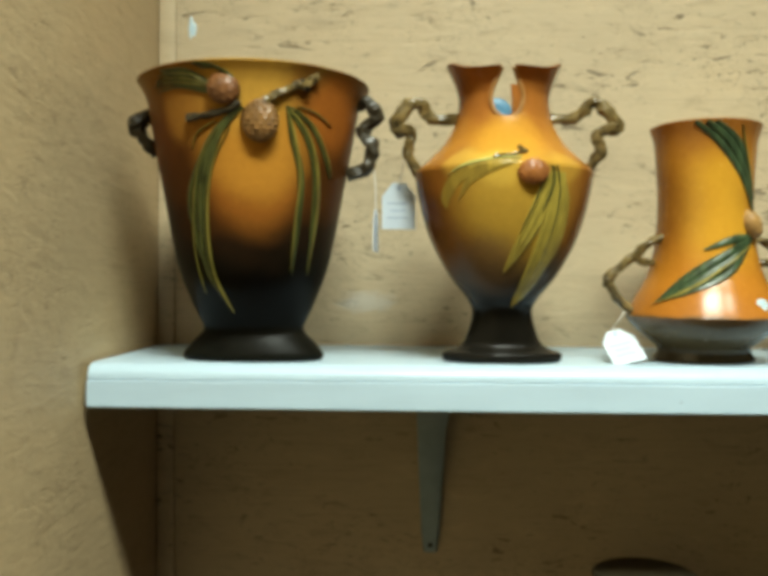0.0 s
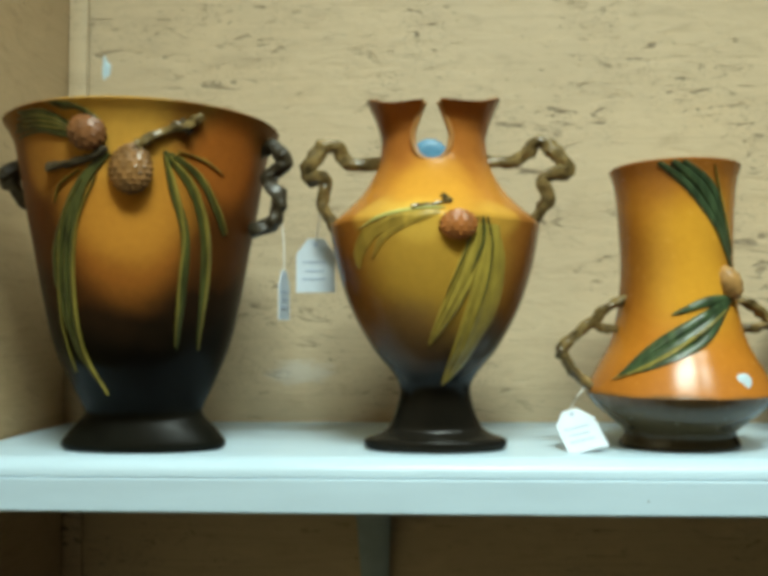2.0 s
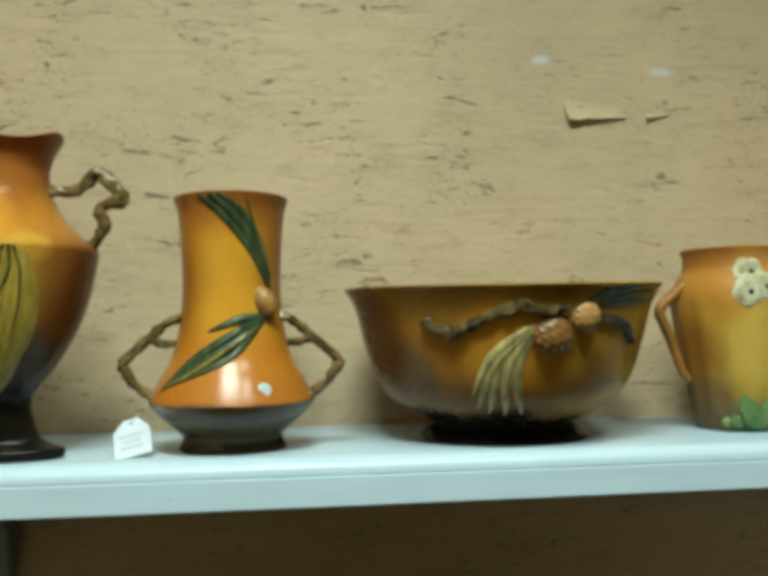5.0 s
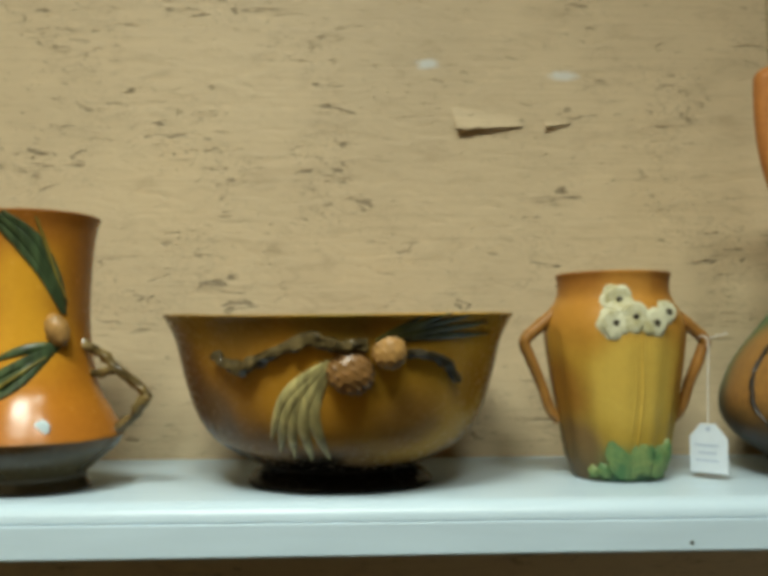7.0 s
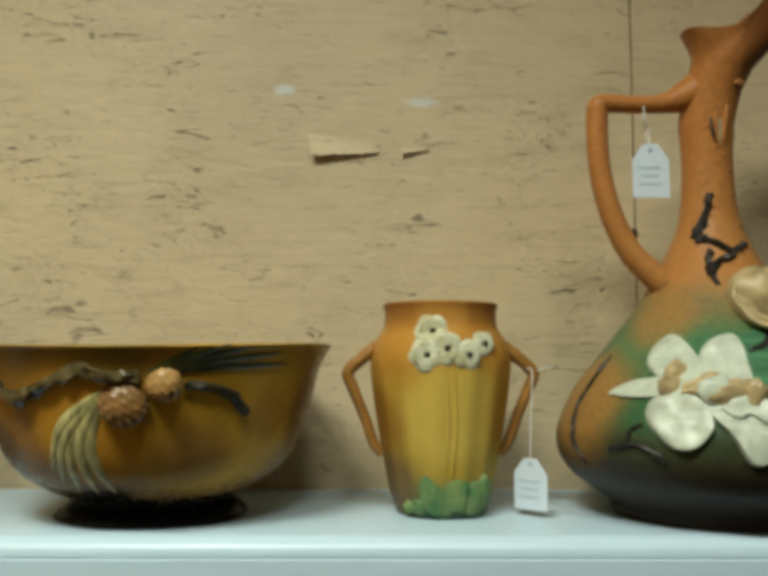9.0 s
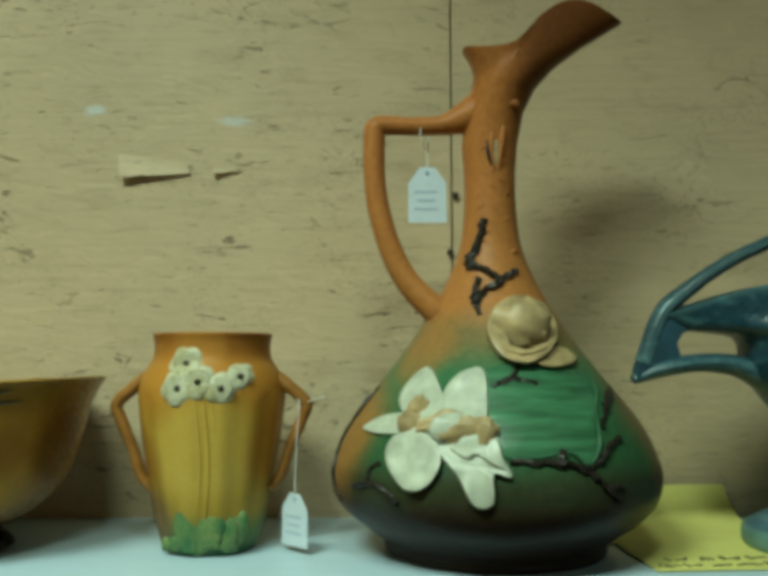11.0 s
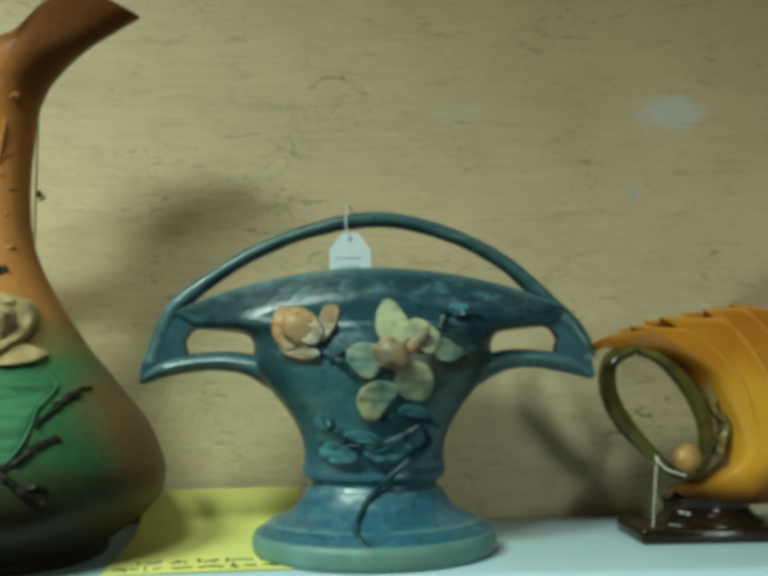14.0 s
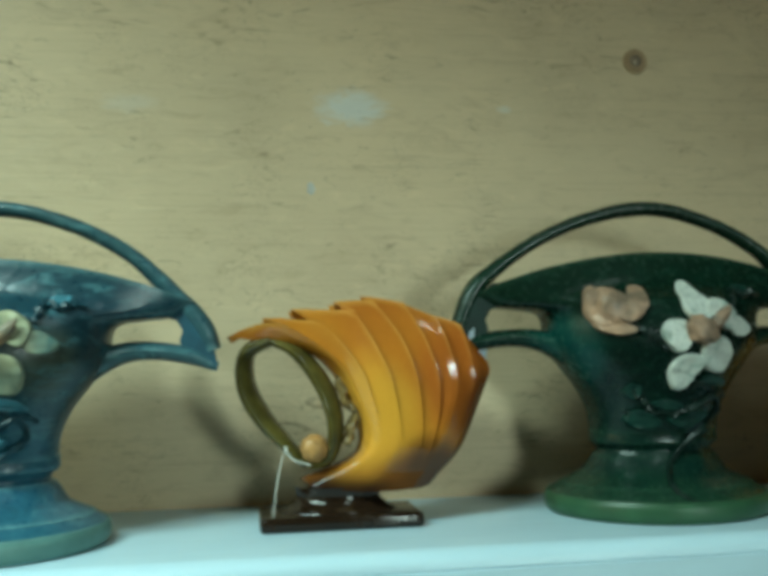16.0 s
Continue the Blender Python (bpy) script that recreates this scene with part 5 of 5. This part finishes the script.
    part("handle", tube([(-0.214, 0, 0.180), (-0.194, 0, 0.229), (-0.167, 0, 0.254), (-0.130, 0, 0.279), (-0.092, 0, 0.2975), (-0.059, 0, 0.309), (-0.021, 0, 0.3175), (0.017, 0, 0.319), (0.056, 0, 0.311), (0.095, 0, 0.2965), (0.133, 0, 0.2745), (0.167, 0, 0.243), (0.200, 0, 0.207), (0.212, 0, 0.180)], [0.009, 0.0092, 0.0078, 0.0070, 0.0070, 0.0072, 0.0078, 0.0078, 0.0075, 0.0075, 0.0078, 0.0088, 0.0104, 0.009], 14, 0.05, flat=1.25), mat, top, "arched overhead handle")
    # magnolia relief
    bud = part("flower_bud", blob((-0.066, f(-0.066, 0.206) - 0.002, 0.206), (0.021, 0.010, 0.016), 0.3, turn=0.4), bud_mat, top, "tan moulded flower bud")
    for outline, rise in (([(-0.094, 0.206), (-0.092, 0.224), (-0.082, 0.231), (-0.070, 0.216), (-0.064, 0.196), (-0.078, 0.188), (-0.088, 0.194)], 0.0065),
                          ([(-0.080, 0.226), (-0.068, 0.229), (-0.054, 0.220), (-0.046, 0.204), (-0.054, 0.192), (-0.068, 0.198)], 0.0085),
                          ([(-0.052, 0.212), (-0.046, 0.230), (-0.033, 0.229), (-0.035, 0.212), (-0.044, 0.198), (-0.051, 0.196)], 0.0050),
                          ([(-0.087, 0.193), (-0.072, 0.194), (-0.054, 0.190), (-0.049, 0.184), (-0.062, 0.180), (-0.080, 0.184)], 0.0050)):
        part("petal", patch(f, outline, rise, 0.2, 0.15, 0.0015), bud_mat, bud)
    fl = part("magnolia", blob((0.013, f(0.013, 0.184) - 0.006, 0.184), (0.017, 0.010, 0.014), 0.35, turn=0.3), bud_mat, top, "moulded magnolia with tan centre")
    for outline, rise in (([(0.001, 0.222), (0.010, 0.236), (0.020, 0.232), (0.030, 0.214), (0.031, 0.198), (0.014, 0.192), (0.001, 0.202)], 0.0034),
                          ([(-0.027, 0.186), (-0.018, 0.194), (-0.002, 0.194), (0.006, 0.182), (0.000, 0.166), (-0.010, 0.162), (-0.022, 0.172)], 0.0044),
                          ([(0.024, 0.208), (0.036, 0.217), (0.050, 0.211), (0.058, 0.200), (0.050, 0.184), (0.036, 0.190)], 0.0060),
                          ([(0.050, 0.196), (0.064, 0.198), (0.080, 0.186), (0.070, 0.178), (0.054, 0.180)], 0.0024),
                          ([(0.016, 0.168), (0.030, 0.178), (0.046, 0.174), (0.052, 0.160), (0.046, 0.144), (0.032, 0.142), (0.018, 0.150)], 0.0040),
                          ([(-0.016, 0.150), (-0.004, 0.160), (0.012, 0.160), (0.020, 0.152), (0.010, 0.138), (0.000, 0.126), (-0.010, 0.126), (-0.017, 0.138)], 0.0046)):
        part("petal", patch(f, outline, rise, 0.25, 0.2, 0.002), petal_mat, fl)
    part("stamen", blob((0.036, f(0.036, 0.195) - 0.008, 0.195), (0.006, 0.005, 0.016), 0.25, turn=0.75), bud_mat, fl, "tan flower centre")
    part("stamen", blob((0.022, f(0.022, 0.178) - 0.008, 0.178), (0.009, 0.006, 0.007), 0.3), bud_mat, fl, "tan flower centre")
    t2 = lambda pts, r, seed: tube([(px, f(px, pz) - 0.0014, pz) for px, pz in pts], r, 8, 0.6, seed=seed)
    for pts, r, seed in (([(-0.050, 0.190), (-0.040, 0.182), (-0.030, 0.176), (-0.019, 0.166)], 0.0034, 51),
                         ([(-0.040, 0.182), (-0.030, 0.186), (-0.020, 0.190)], 0.0026, 50),
                         ([(-0.028, 0.103), (-0.006, 0.102), (0.010, 0.105), (0.023, 0.111), (0.045, 0.122), (0.058, 0.118)], [0.002, 0.0036, 0.004, 0.0042, 0.0036, 0.002], 52),
                         ([(0.004, 0.127), (0.019, 0.130), (0.036, 0.125)], 0.0032, 58),
                         ([(0.058, 0.206), (0.062, 0.216), (0.068, 0.226), (0.076, 0.219), (0.086, 0.224), (0.100, 0.221)], [0.003, 0.004, 0.0042, 0.004, 0.004, 0.002], 53),
                         ([(-0.048, 0.126), (-0.040, 0.119), (-0.032, 0.110), (-0.024, 0.101)], 0.0030, 54),
                         ([(0.040, 0.124), (0.048, 0.112), (0.047, 0.100), (0.034, 0.092)], 0.0030, 56),
                         ([(-0.050, 0.104), (-0.040, 0.100), (-0.030, 0.104)], 0.0026, 57)):
        part("twig", t2(pts, r, seed), twig_mat, top, "dark moulded twig")
    for outline, rise in (([(-0.052, 0.098), (-0.040, 0.106), (-0.024, 0.100), (-0.016, 0.090), (-0.032, 0.086), (-0.046, 0.089)], 0.0050),
                          ([(-0.012, 0.096), (0.004, 0.100), (0.022, 0.106), (0.034, 0.100), (0.020, 0.089), (0.000, 0.087)], 0.0050),
                          ([(0.018, 0.134), (0.030, 0.140), (0.046, 0.136), (0.052, 0.128), (0.036, 0.128)], 0.0042),
                          ([(-0.030, 0.112), (-0.016, 0.116), (0.000, 0.112), (0.004, 0.106), (-0.014, 0.105)], 0.0040),
                          ([(0.062, 0.224), (0.074, 0.232), (0.088, 0.230), (0.080, 0.222)], 0.0036),
                          ([(-0.056, 0.122), (-0.050, 0.132), (-0.040, 0.128), (-0.044, 0.116)], 0.0032)):
        part("leaf", patch(f, outline, rise, 0.25, 0.3, 0.0015), leaf_mat, top, "moulded leaf in body colour")
    fb = front_of(base, 0.80)
    part("stem", tube([(0.046, fb(0.046, 0.080) - 0.001, 0.096), (0.024, fb(0.024, 0.076) - 0.003, 0.084), (0.004, fb(0.004, 0.062) - 0.001, 0.066), (-0.012, fb(-0.012, 0.046), 0.047), (-0.019, fb(-0.019, 0.032) - 0.002, 0.033), (-0.014, fb(-0.014, 0.024) - 0.003, 0.024), (0.000, fb(0.0, 0.018) - 0.003, 0.018)], [0.002, 0.0028, 0.0028, 0.0026, 0.0026, 0.0022, 0.0015], 8, 0.4, seed=55), twig_mat, top, "dark moulded stem over the foot")
    ripple = lathe([(0.101, 0.0285), (0.0775, 0.0405), (0.064, 0.059)], 0.002, 64, lambda z: 0.90 - 3.0 * max(0, z), open_top=False, wave=lambda a, z: (0.0016 * noise.noise(Vector((3.2 * math.cos(a), 3.2 * math.sin(a), 90 * z))) + 0.0008, 0))
    part("foot_relief", ripple, mat, top, "rippled glaze over the foot")
    top.scale = (scale, scale, scale)
    return top


BLUE = glaze("blue_glaze", 0.33, [(0.0, (0.038, 0.118, 0.178)), (0.06, (0.030, 0.100, 0.165)), (0.12, (0.034, 0.112, 0.168)), (0.19, (0.015, 0.050, 0.078)), (0.33, (0.014, 0.046, 0.066))],
             [(0.10, -0.03, 0.15, 0.08, (0.012, 0.036, 0.048), 0.75), (-0.03, -0.08, 0.14, 0.07, (0.062, 0.170, 0.215), 0.7), (0.06, -0.06, 0.17, 0.045, (0.075, 0.080, 0.045), 0.6)],
             0.30, 0.02, 0.22, 0.9, 0.0, ((0.110, 0.250, 0.300), (0.007, 0.026, 0.040)), 0.5, (0.16, 0.31, 0.34))
BLUE_RIM = plain("blue_foot_rim_glaze", (0.13, 0.24, 0.22), 0.45, 0.2, 40, 0.2)
BLUE_EAR = plain("blue_ear_glaze", (0.022, 0.070, 0.104), 0.55, 0.35, 45, 0.4)
GREEN_EAR = plain("green_ear_glaze", (0.006, 0.021, 0.015), 0.6, 0.35, 45, 0.4)
BLUE_TWIG = plain("blue_twig_glaze", (0.016, 0.050, 0.070), 0.4, 0.4, 60, 0.5)
BLUE_LEAF = plain("blue_leaf_glaze", (0.075, 0.20, 0.26), 0.36, 0.45, 60, 0.5)
BLUE_PETAL = blend("blue_petal_glaze", (0.100, 0.190, 0.180), (0.40, 0.40, 0.25), 16, 0.34, 0.62)
BLUE_BUD = blend("blue_bud_glaze", (0.160, 0.150, 0.110), (0.42, 0.25, 0.12), 18, 0.34, 0.60)
GREEN = glaze("dark_green_glaze", 0.33, [(0.0, (0.024, 0.060, 0.032)), (0.022, (0.015, 0.042, 0.026)), (0.05, (0.006, 0.022, 0.017)), (0.15, (0.004, 0.014, 0.011)), (0.25, (0.006, 0.020, 0.012)), (0.33, (0.010, 0.016, 0.013))],
              [(-0.10, -0.02, 0.17, 0.06, (0.012, 0.075, 0.07), 0.7)], 0.26, 0.02, 0.22, 0.7, 0.0, ((0.012, 0.040, 0.028), (0.003, 0.010, 0.009)), 0.3, (0.035, 0.085, 0.055))
GREEN_RIM = plain("green_foot_rim_glaze", (0.034, 0.085, 0.040), 0.4, 0.25, 40, 0.2)
GREEN_TWIG = plain("green_twig_glaze", (0.006, 0.016, 0.012), 0.35, 0.4, 60, 0.5)
GREEN_LEAF = plain("green_body_leaf_glaze", (0.010, 0.036, 0.027), 0.35, 0.4, 60, 0.5)
GREEN_PETAL = blend("white_petal_glaze", (0.30, 0.36, 0.32), (0.58, 0.60, 0.55), 40, 0.34, 0.50)
GREEN_BUD = blend("pink_bud_glaze", (0.18, 0.13, 0.09), (0.46, 0.29, 0.19), 20, 0.34, 0.58)
basket(1.992, 1.270, 0, 1.0, "basket_vase", "blue glazed fan-shaped basket vase with arched handle", BLUE, BLUE_PETAL, BLUE_BUD, BLUE_TWIG, BLUE_LEAF, BLUE_RIM, BLUE_EAR)
basket(2.684, 1.305, 0, 1.05, "basket_vase", "dark green glazed fan-shaped basket vase with arched handle", GREEN, GREEN_PETAL, GREEN_BUD, GREEN_TWIG, GREEN_LEAF, GREEN_RIM, GREEN_EAR)
price_tag(1.970, 1.256, 1.699, 0.040, 0.050, string=((0, 0, 0), (-0.004, -0.002, 0.012), (-0.003, 0.0, 0.030), (0.0, 0.014, 0.034), (0.004, 0.030, 0.022), (0.003, 0.016, 0.004)), label="pale price tag tied to the blue basket's handle")
price_tag(2.487, 1.300, 1.600, 0.030, 0.040, turn=30, roll=14, lines=0, string=((0, 0, 0), (-0.004, 0.0, 0.012), (-0.010, 0.006, 0.024)), label="pale price tag on the green basket's ear")


# ---- ribbed shell vase on a plinth ----
def shell():
    top = thing("shell_vase", 2.330, 1.300, SHELF_Z, "glossy orange ribbed shell vase on dark plinth", "vase", "art pottery on the shelf")
    mat = glaze("shell_glaze", 0.24, [(0.0, (0.012, 0.008, 0.005)), (0.040, (0.022, 0.010, 0.005)), (0.062, (0.22, 0.085, 0.015)), (0.10, (0.50, 0.21, 0.02)), (0.16, (0.46, 0.17, 0.018)), (0.24, (0.36, 0.12, 0.015))],
                # Pale ridges and dark grooves put highlight and crease shade into the glaze.
                [(0.13, -0.04, 0.15, 0.085, (0.36, 0.10, 0.014), 0.85), (0.018, -0.05, 0.112, 0.082, (0.70, 0.355, 0.038), 0.85), (0.080, -0.03, 0.030, 0.060, (0.10, 0.040, 0.010), 0.75), (0.09, -0.02, 0.055, 0.05, (0.07, 0.03, 0.01), 0.8), (0.155, -0.02, 0.115, 0.06, (0.10, 0.030, 0.008), 0.85), (-0.04, -0.05, 0.19, 0.06, (0.50, 0.21, 0.022), 0.7)], 0.14, 0.012, 0.06, gloss=0.4, worn_lit_edge=(0.82, 0.50, 0.12), lit_edge_from=0.13)
    dark = plain("plinth_glaze", (0.016, 0.009, 0.005), 0.12, 0.3, 30, 0.1)
    bm = box_bm(-0.081, 0.083, -0.040, 0.040, 0.0, 0.015, 0.0045, 3)
    part("plinth", bm, dark, top, "dark brown rectangular plinth")
    part("stem", lathe([(0.062, 0.013), (0.060, 0.017), (0.050, 0.022), (0.044, 0.028), (0.044, 0.034), (0.046, 0.040)], 0.004, 48, lambda z: 0.60, open_top=False), dark, top, "short dark stem")
    # pleats fan out from the stem; each ends in a proud ridge that overlaps the next
    lines = [spline(line, 12) for line in (
        [(-0.1109, 0.1944), (-0.0548, 0.2054), (-0.0188, 0.2091), (0.0145, 0.2194), (0.0343, 0.229), (0.0665, 0.226), (0.1009, 0.2118), (0.129, 0.2028), (0.1608, 0.1641)],
        [(-0.0319, 0.1789), (0.0093, 0.1757), (0.0624, 0.1874), (0.1109, 0.1809), (0.1619, 0.1539)],
        [(0.0062, 0.1411), (0.028, 0.1404), (0.078, 0.139), (0.1186, 0.1378), (0.1545, 0.1368)],
        [(0.0239, 0.0783), (0.0405, 0.0779), (0.079, 0.0767), (0.1009, 0.0761), (0.129, 0.0753)],
        [(-0.037, 0.0474), (-0.0219, 0.0396), (0.0041, 0.0371), (0.0291, 0.0358), (0.0480, 0.0359), (0.0640, 0.0366), (0.0790, 0.0374), (0.0900, 0.0390), (0.0960, 0.0400)])]
    pleats, each, rows = 8, 10, 30
    place = lambda line, q: np.array([np.interp(q * (len(line) - 1), range(len(line)), [p[k] for p in line]) for k in (0, 1)])
    steps = ((0, 0), (0.022, 0.008), (0.030, 0.014), (0.020, 0.010), (0.012, 0.005), (0.012, 0.004), (0.010, 0.004), (0.006, 0.003))
    rings = []
    for i in range(pleats * each):
        saw = (i % each) / (each - 1)
        q = (i // each + saw) / pleats
        curve = spline([tuple(place(line, q)) for line in lines], rows // 4 + 1)
        count = len(curve)
        thick = float(np.interp(q, (0, 0.08, 0.35, 0.7, 0.92, 1), (0.016, 0.034, 0.052, 0.050, 0.034, 0.014)))
        proud = 0.012 * (saw ** 2.2 - 0.4) * (1 - 0.5 * q)
        back_x, back_z = steps[i // each]
        front, back = [], []
        for k, (x, z) in enumerate(curve):
            u = k / (count - 1)
            crest = max(0.0, 1 - 3.5 * u) ** 2
            half = max(0.004, thick * (0.62 + 0.38 * math.sin(math.pi * min(1, u * 1.15))) + proud * max(0.0, 1 - u / min(0.97, 0.46 + 0.7 * q)))
            rise = (1 - saw) ** 1.2 * (0.85 + 0.15 * min(1, saw / 0.25))
            x, z = x - back_x * (1 - saw) * crest, z + (back_z * rise + 0.006 * math.sin(math.pi * saw) * (q < 0.124)) * crest
            front.append((x, -half, z))
            back.append((x, half, z))
        lipx, _, lipz = front[0]
        wide = -front[0][1] * 0.75
        if not rings:
            edge = [(x - 0.003, y * 0.12, z) for x, y, z in front]
            rings.append(edge + [(x, -y, z) for x, y, z in edge[::-1]] + [(edge[0][0], 0.001, edge[0][2]), (edge[0][0], -0.001, edge[0][2])])
        rings.append(front + back[::-1] + [(lipx + 0.002, wide, lipz - 0.007), (lipx + 0.002, -wide, lipz - 0.007)])
    bm = bmesh.new()
    loft(bm, rings, caps=(False, True))
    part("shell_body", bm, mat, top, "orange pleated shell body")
    olive = plain("ring_glaze", (0.10, 0.082, 0.020), 0.2, 0.6, 30, 0.2)
    loop = [(-0.0676, 0.1908), (-0.0921, 0.1775), (-0.0941, 0.1466), (-0.0804, 0.1162), (-0.0574, 0.088), (-0.0319, 0.0648), (-0.01, 0.0692), (-0.0028, 0.099), (-0.009, 0.1291), (-0.0243, 0.1571), (-0.0447, 0.1801)]
    part("ring_handle", tube([(x, -0.004 + 0.012 * math.sin(i * 0.6), z) for i, (x, z) in enumerate(loop + loop[:1])], [0.006, 0.0085, 0.0095, 0.0095, 0.0075, 0.006, 0.0065, 0.008, 0.0085, 0.008, 0.007, 0.006], 12, flat=2.2), olive, top, "olive-brown ring handle in the shell mouth")
    part("pine_cone", blob((-0.026, -0.022, 0.080), (0.014, 0.011, 0.014), pattern=7, seg=28, rings=10), PALE_CONE, top, "small tan moulded pine cone")
    part("twig", tube([(0.002, -0.012, 0.156), (0.006, -0.016, 0.128), (0.018, -0.016, 0.116), (0.012, -0.016, 0.098), (0.006, -0.016, 0.082)], 0.0055, 8, 0.5, seed=61), BARK, top, "brown moulded twig")
    part("string", tube([(-0.052, -0.012, 0.082), (-0.058, -0.022, 0.072), (-0.064, -0.030, 0.045), (-0.068, -0.034, 0.016)], 0.0005, 6), THREAD, top, "thin white string")
    part("string", tube([(-0.056, -0.014, 0.082), (-0.048, -0.022, 0.070), (-0.030, -0.026, 0.064)], 0.0008, 6), THREAD, top, "thin white string")


shell()


# ---- yellow handwritten note ----
def note():
    top = thing("handwritten_note", 1.835, 1.300, SHELF_Z, "yellow paper note with black handwriting lying on the shelf", "note", "", 4)
    prof = [(-0.115, 0.0012), (-0.06, 0.0014), (0.0, 0.0016), (0.050, 0.003), (0.084, 0.010), (0.106, 0.026), (0.118, 0.040)]
    bm = bmesh.new()
    fine = spline(prof, 4)
    rings = []
    for y, z in fine:
        rings.append([(-0.085, y, z), (0.085, y, z), (0.085, y, z + 0.0004), (-0.085, y, z + 0.0004)])
    loft(bm, rings)
    part("paper", bm, YELLOW, top)
    r = random.Random(5)
    for row, y in enumerate((-0.103, -0.080)):
        x = -0.078 + 0.018 * row
        while x < 0.070:
            word = bmesh.new()
            for k in range(r.randint(2, 4)):
                w, tall, lean, low = r.uniform(0.0016, 0.0040), r.uniform(0.006, 0.013), r.uniform(-0.004, 0.006), r.uniform(-0.002, 0.002)
                corners = [(x, y + low), (x + w, y + low), (x + w + lean, y + low + tall), (x + lean, y + low + tall)]
                if r.random() < 0.45:
                    corners = [(x, y + low + 0.003), (x + 0.007, y + low + 0.003 + lean * 0.4), (x + 0.007, y + low + 0.0055 + lean * 0.4), (x, y + low + 0.0055)]
                loft(word, [[(a, b, z) for a, b in corners] for z in (0.0015, 0.0023)])
                x += r.uniform(0.003, 0.007)
            part("writing_bar", word, BLACK_INK, top, "black handwriting bar")
            x += r.uniform(0.005, 0.011)


note()


# ---- amber vase at the end of the row, and pots on the shelf below ----
def small_vase(x, y, z, height, r, name, label, mat):
    top = thing(name, x, y, z, label, "vase", "art pottery on the shelf" if z > 1.3 else "pots on the lower shelf")
    prof = [(r * 0.62, 0.0), (r * 0.66, 0.004), (r * 0.72, height * 0.12), (r, height * 0.48), (r * 0.92, height * 0.72), (r * 0.62, height * 0.88), (r * 0.70, height)]
    part("body", lathe(prof, 0.005, 48), mat, top)
    part("rim_band", lathe([(r * 0.70, height - 0.004), (r * 0.73, height - 0.001), (r * 0.73, height + 0.002), (r * 0.70, height + 0.004)], 0.004, 48), DARK_BARK, top, "dark glazed rim band")
    return top


END_GLAZE = glaze("end_vase_glaze", 0.20, [(0.0, (0.10, 0.05, 0.015)), (0.05, (0.40, 0.20, 0.03)), (0.20, (0.46, 0.22, 0.03))])
LOW_GLAZE = glaze("low_pot_glaze", 0.22, [(0.0, (0.05, 0.03, 0.015)), (0.22, (0.12, 0.05, 0.02))])
small_vase(2.922, 1.310, SHELF_Z, 0.19, 0.074, "round_vase", "amber glazed round vase at the row's end", END_GLAZE)
low = thing("wall_shelf", 0.09, WALL_Y, 0.95, "dark brown wooden lower wall shelf", "shelf")
part("board", box_bm(0.0, 4.3, -0.26, 0.0, -0.021, 0.0, 0.004), FLOOR, low)
part("front_edge", box_bm(0.0, 4.3, -0.282, -0.261, -0.047, -0.001, 0.004), FLOOR, low)
small_vase(0.715, 1.290, 0.95, 0.185, 0.085, "round_vase", "dark brown glazed pot on the lower shelf", LOW_GLAZE)
small_vase(0.950, 1.290, 0.95, 0.225, 0.090, "round_vase", "dark brown glazed pot on the lower shelf", LOW_GLAZE)
